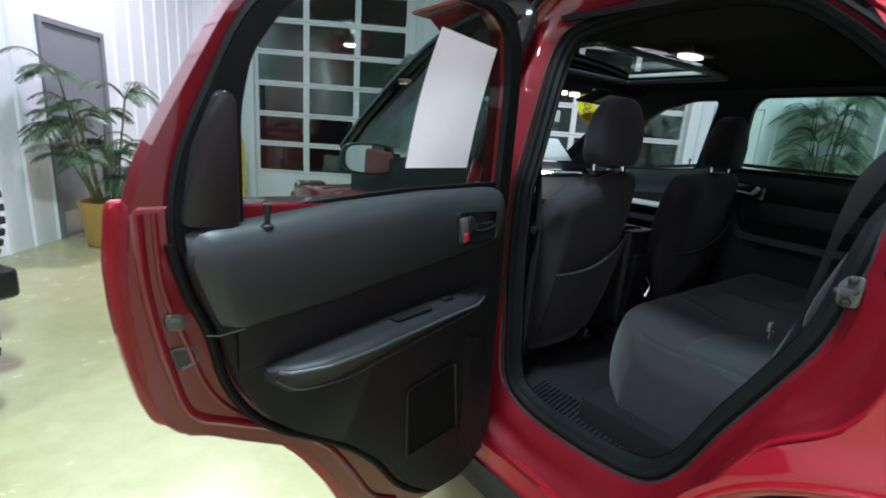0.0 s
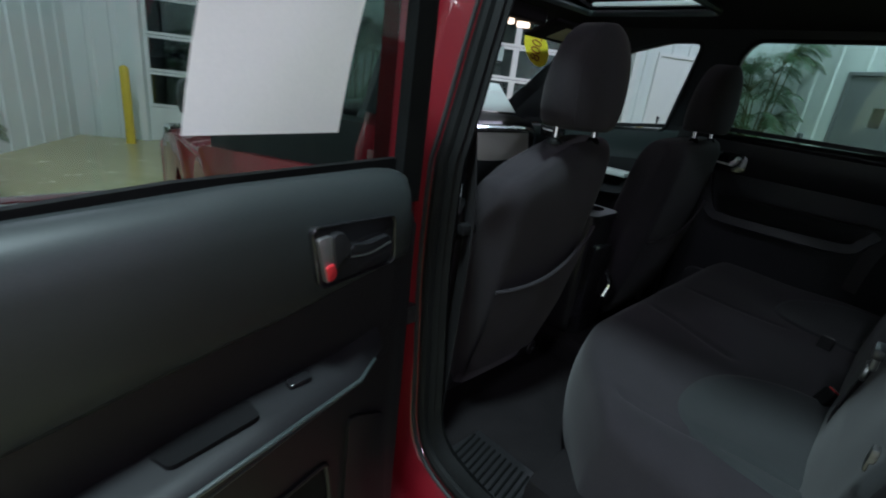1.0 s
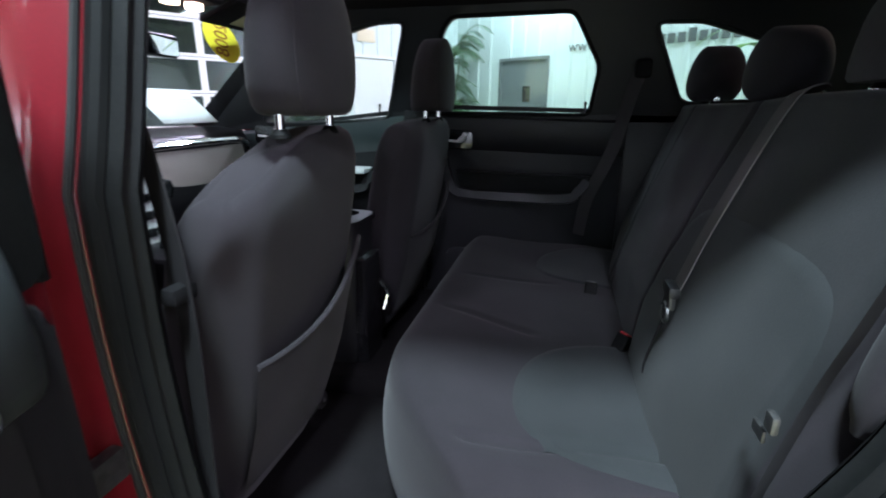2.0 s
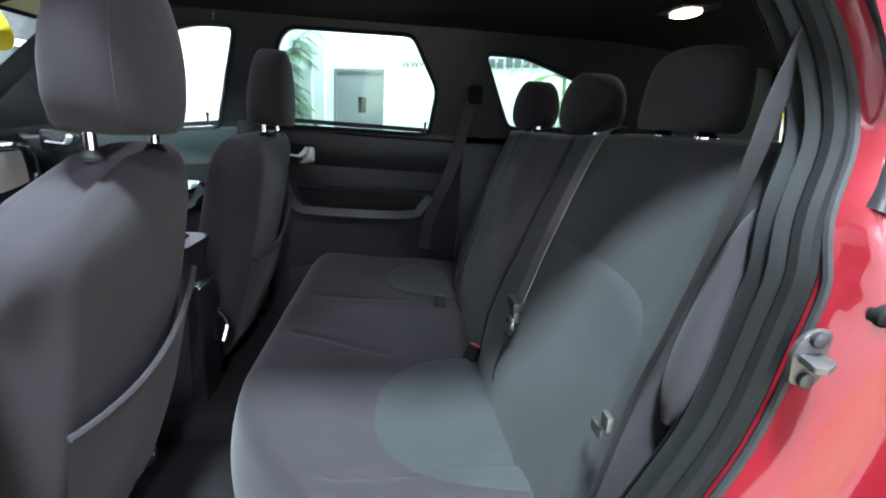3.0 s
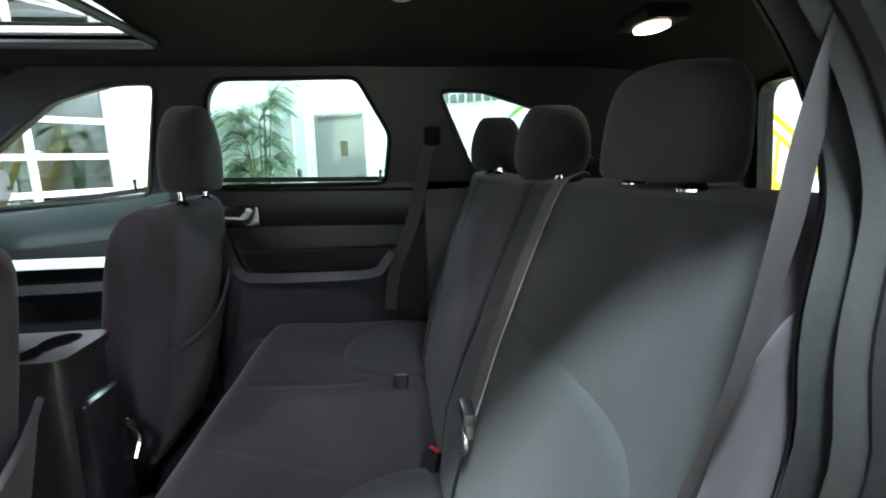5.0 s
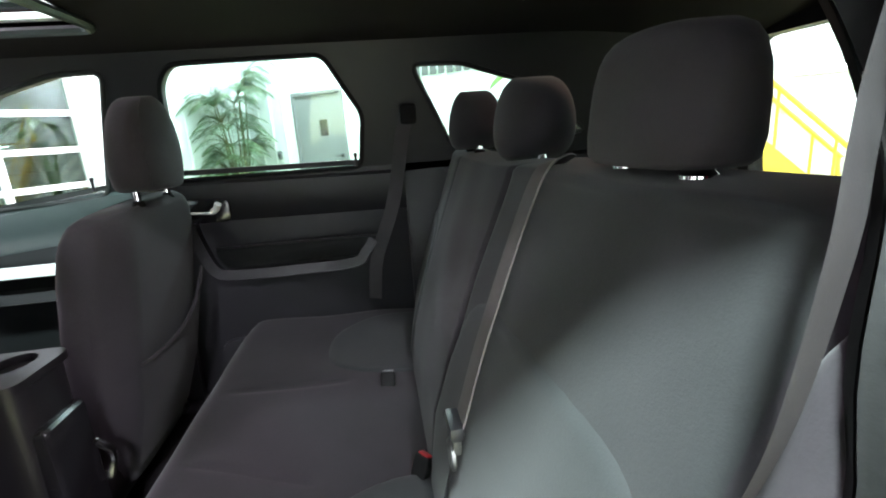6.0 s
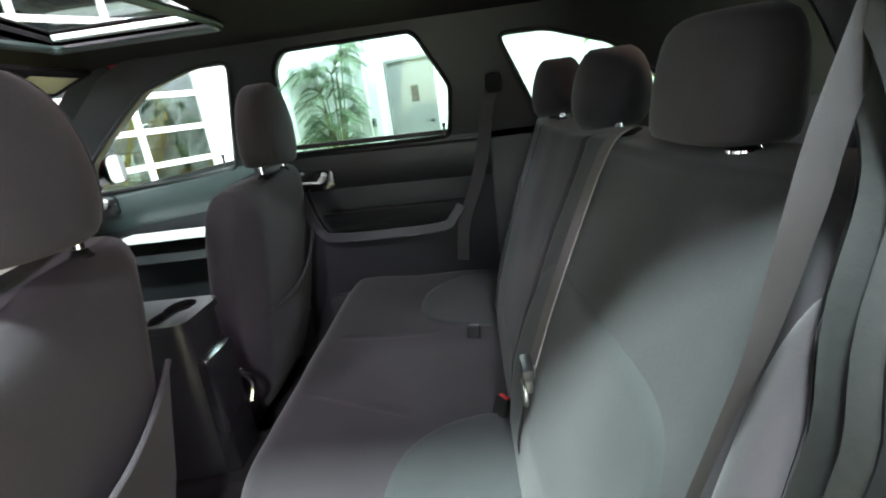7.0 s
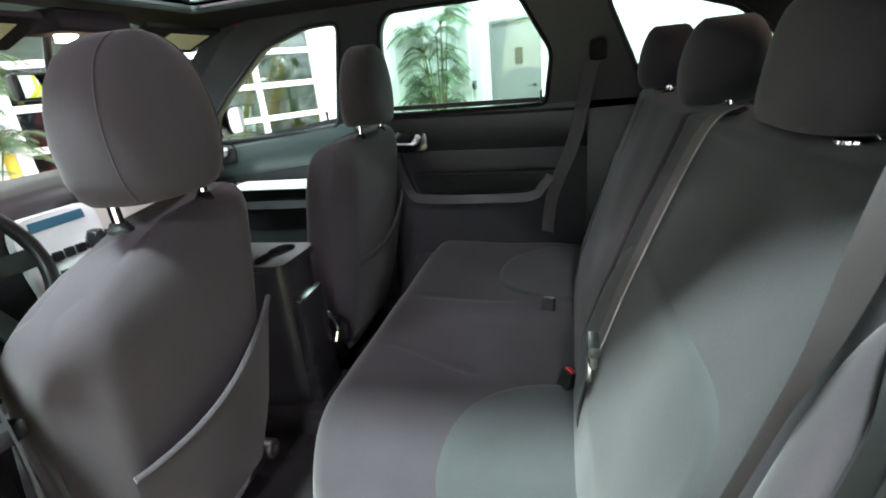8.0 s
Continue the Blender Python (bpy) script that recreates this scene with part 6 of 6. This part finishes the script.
head_rest(bench, -0.06, -0.92, 1.158, 0.105, 0.072, 0.136, 0.03, 0.05, 0.006, 2.1, True)
head_rest(bench, 0.35, -0.905, 1.163, 0.12, 0.072, 0.142, 0.03, 0.055, 0.006, 2.1, True)


# ---------------------------------------------------------------- belts and buckles
def belt(name, pts, half, label, up=(0, 1, 0.3), cloth=None):
    t = thing(name, pts[-1], label, "seat belt", "rear seat belts")
    part("webbing", tube(smooth_path(pts, 7), 0, flat=(half, 0.0012), up=up), cloth or WEB, t, "grey woven belt webbing")
    return t


b1 = belt("centre_seat_belt", [(-0.305, -0.885, 1.172), (-0.308, -0.853, 1.168), (-0.315, -0.82, 1.11), (-0.33, -0.758, 0.96), (-0.345, -0.724, 0.87), (-0.35, -0.712, 0.84)], 0.021, "grey webbing belt across the bench backrest")
part("tongue", joined(box(-0.37, -0.328, -0.716, -0.704, 0.82, 0.852, 0.005), tube([Vector((-0.352 + 0.02 * math.cos(2 * math.pi * k / 14), -0.704, 0.812 + 0.016 * math.sin(2 * math.pi * k / 14))) for k in range(14)], 0.004, 6, True)), STEEL, b1, "steel belt tongue")
part("tongue_cover", box(-0.374, -0.322, -0.72, -0.701, 0.842, 0.862, 0.006), BLACK, b1)
part("anchor_strap", tube(smooth_path([(-0.345, -0.706, 0.80), (-0.325, -0.70, 0.755), (-0.31, -0.693, 0.69), (-0.315, -0.70, 0.63)], 5), 0, flat=(0.016, 0.0015), up=(0.3, 1, 0.2)), WEB_SHADED, b1, "dark anchor strap")
b2 = thing("side_seat_belt", (-0.715, -0.69, 0.60), "dark webbing belt beside the bench, unbuckled and twisted", "seat belt", "rear seat belts")
bp = smooth_path([(-0.69, -0.875, 1.30), (-0.703, -0.847, 1.235), (-0.716, -0.829, 1.202), (-0.726, -0.815, 1.163), (-0.724, -0.803, 1.087), (-0.712, -0.795, 1.026), (-0.698, -0.783, 0.95), (-0.68, -0.77, 0.862), (-0.685, -0.73, 0.70), (-0.69, -0.70, 0.60)], 7)
bw = []
for k, p in enumerate(bp):
    q = sstep(0.28, 0.55, k / (len(bp) - 1))
    d = Vector((-0.45, 0.85, 0.12)).lerp(Vector((-0.4, 0.85, 0.3)), q).normalized() * lerp(0.018, 0.006, q)
    p = p - d
    bw.append([p - d + Vector((0, 0.0015, 0)), p + d + Vector((0, 0.0015, 0)), p + d - Vector((0, 0.0015, 0)), p - d - Vector((0, 0.0015, 0))])
part("webbing", rings(bw, True), WEB_SHADED, b2, "woven belt webbing with shade painted in")
part("belt_guide", box(-0.685, -0.63, -0.925, -0.885, 1.275, 1.34, 0.012), BLACK, b2, "black belt guide on the pillar")
part("tongue", joined(box(-0.71, -0.692, -0.738, -0.73, 0.838, 0.858, 0.003), box(-0.695, -0.668, -0.735, -0.731, 0.818, 0.832, 0.0015)), STEEL, b2, "steel belt tongue")
b3 = belt("far_side_belt", [(0.64, -0.752, 1.255), (0.642, -0.735, 1.2), (0.65, -0.69, 1.0), (0.655, -0.62, 0.82), (0.66, -0.60, 0.68)], 0.022, "grey webbing belt by the far door pillar", (-1, 0.25, 0), WEB_MID)
part("belt_guide", box(0.61, 0.665, -0.785, -0.735, 1.24, 1.30, 0.012), MATTE, b3)


def buckle(at, rz, label, button):
    m = Matrix.Translation(at) @ pose(0, 0, 0, 25, 0, rz)
    t = thing("belt_buckle", at, label, "belt buckle", "bench buckles")
    part("housing", box(-0.017, 0.017, -0.009, 0.009, -0.03, 0.03, 0.005, 3, m), RUBBER, t, "black buckle housing")
    part("release_button", box(-0.012, 0.012, -0.006, 0.006, 0.029, 0.033, 0.0015, 2, m), button, t)
    part("strap", box(-0.013, 0.013, -0.003, 0.003, -0.08, -0.027, 0.001, 1, m), WEB, t)


buckle((-0.172, -0.668, 0.646), 35, "black belt buckle with a red button on the bench", REDPLASTIC)
buckle((0.14, -0.622, 0.646), 80, "black belt buckle lying on the bench cushion", STEEL)
b4 = belt("driver_belt", [(-0.67, 0.03, 1.30), (-0.685, -0.03, 1.05), (-0.695, -0.055, 0.9), (-0.70, -0.055, 0.7), (-0.70, -0.045, 0.45)], 0.022, "dark driver seat belt hanging by the centre pillar", (1, -0.4, 0), WEB_SHADED)
part("stalk", box(-0.722, -0.682, -0.068, -0.045, 0.905, 0.928, 0.006), MATTE, b4, "black belt stopper")
part("pillar_inner", prism(rounded([(0.03, 0.40), (0.015, 1.1), (0.02, 1.45), (0.10, 1.47), (0.10, 0.40)], 0.015), lambda a, b, d: Vector((lx(b) + 0.04 + d, a, b)), 0.045, 0.008), TRIM, car, "dark inner centre pillar cover")
part("front_door_panel", prism(rounded([(0.10, 0.36), (0.10, 1.10), (1.0, 1.06), (1.0, 0.36)], 0.03), lambda a, b, d: Vector((-0.84 + d, a, b)), 0.11, 0.01), TRIM, car, "dark inner front door panel")

# sticker and sheet on the windscreen
stk = thing("year_sticker", (0.56, 0.79, 1.385), "yellow oval window sticker with brown digits", "sticker")
SM = Matrix.Translation((0.56, 0.79, 1.385)) @ pose(0, 0, 0, 62, 0, -18)
part("oval", prism([(0.068 * math.cos(2 * math.pi * k / 32), 0.095 * math.sin(2 * math.pi * k / 32)) for k in range(32)], lambda a, b, d: SM @ Vector((a, b, d)), 0.001), YELLOW, stk, "yellow oval", smooth=0)
cu = bpy.data.curves.new("digits", "FONT")
cu.body, cu.size, cu.extrude, cu.align_x, cu.align_y = "2008", 0.075, 0.0006, "CENTER", "CENTER"
tmp = bpy.data.objects.new("digits", cu)
me = bpy.data.meshes.new_from_object(tmp)
me.transform(SM @ Matrix.Translation((0, 0, 0.003)) @ pose(0, 0, 0, 0, 0, 72) @ Matrix.Diagonal((-1, 1, 1, 1)))
me.materials.append(INK)
dg = new("digits", me)
dg.parent, dg.matrix_parent_inverse = stk, stk.matrix_world.inverted()
shm = Matrix.Translation((0.50, 0.99, 1.14)) @ pose(0, 0, 0, 40, 0, -6)
tagged(part("window_sheet", box(-0.13, 0.13, -0.10, 0.10, -0.0008, 0.0008, 0, 2, shm), PAPER, smooth=0), "pale paper price sheet leaning inside the windscreen", "paper sheet")
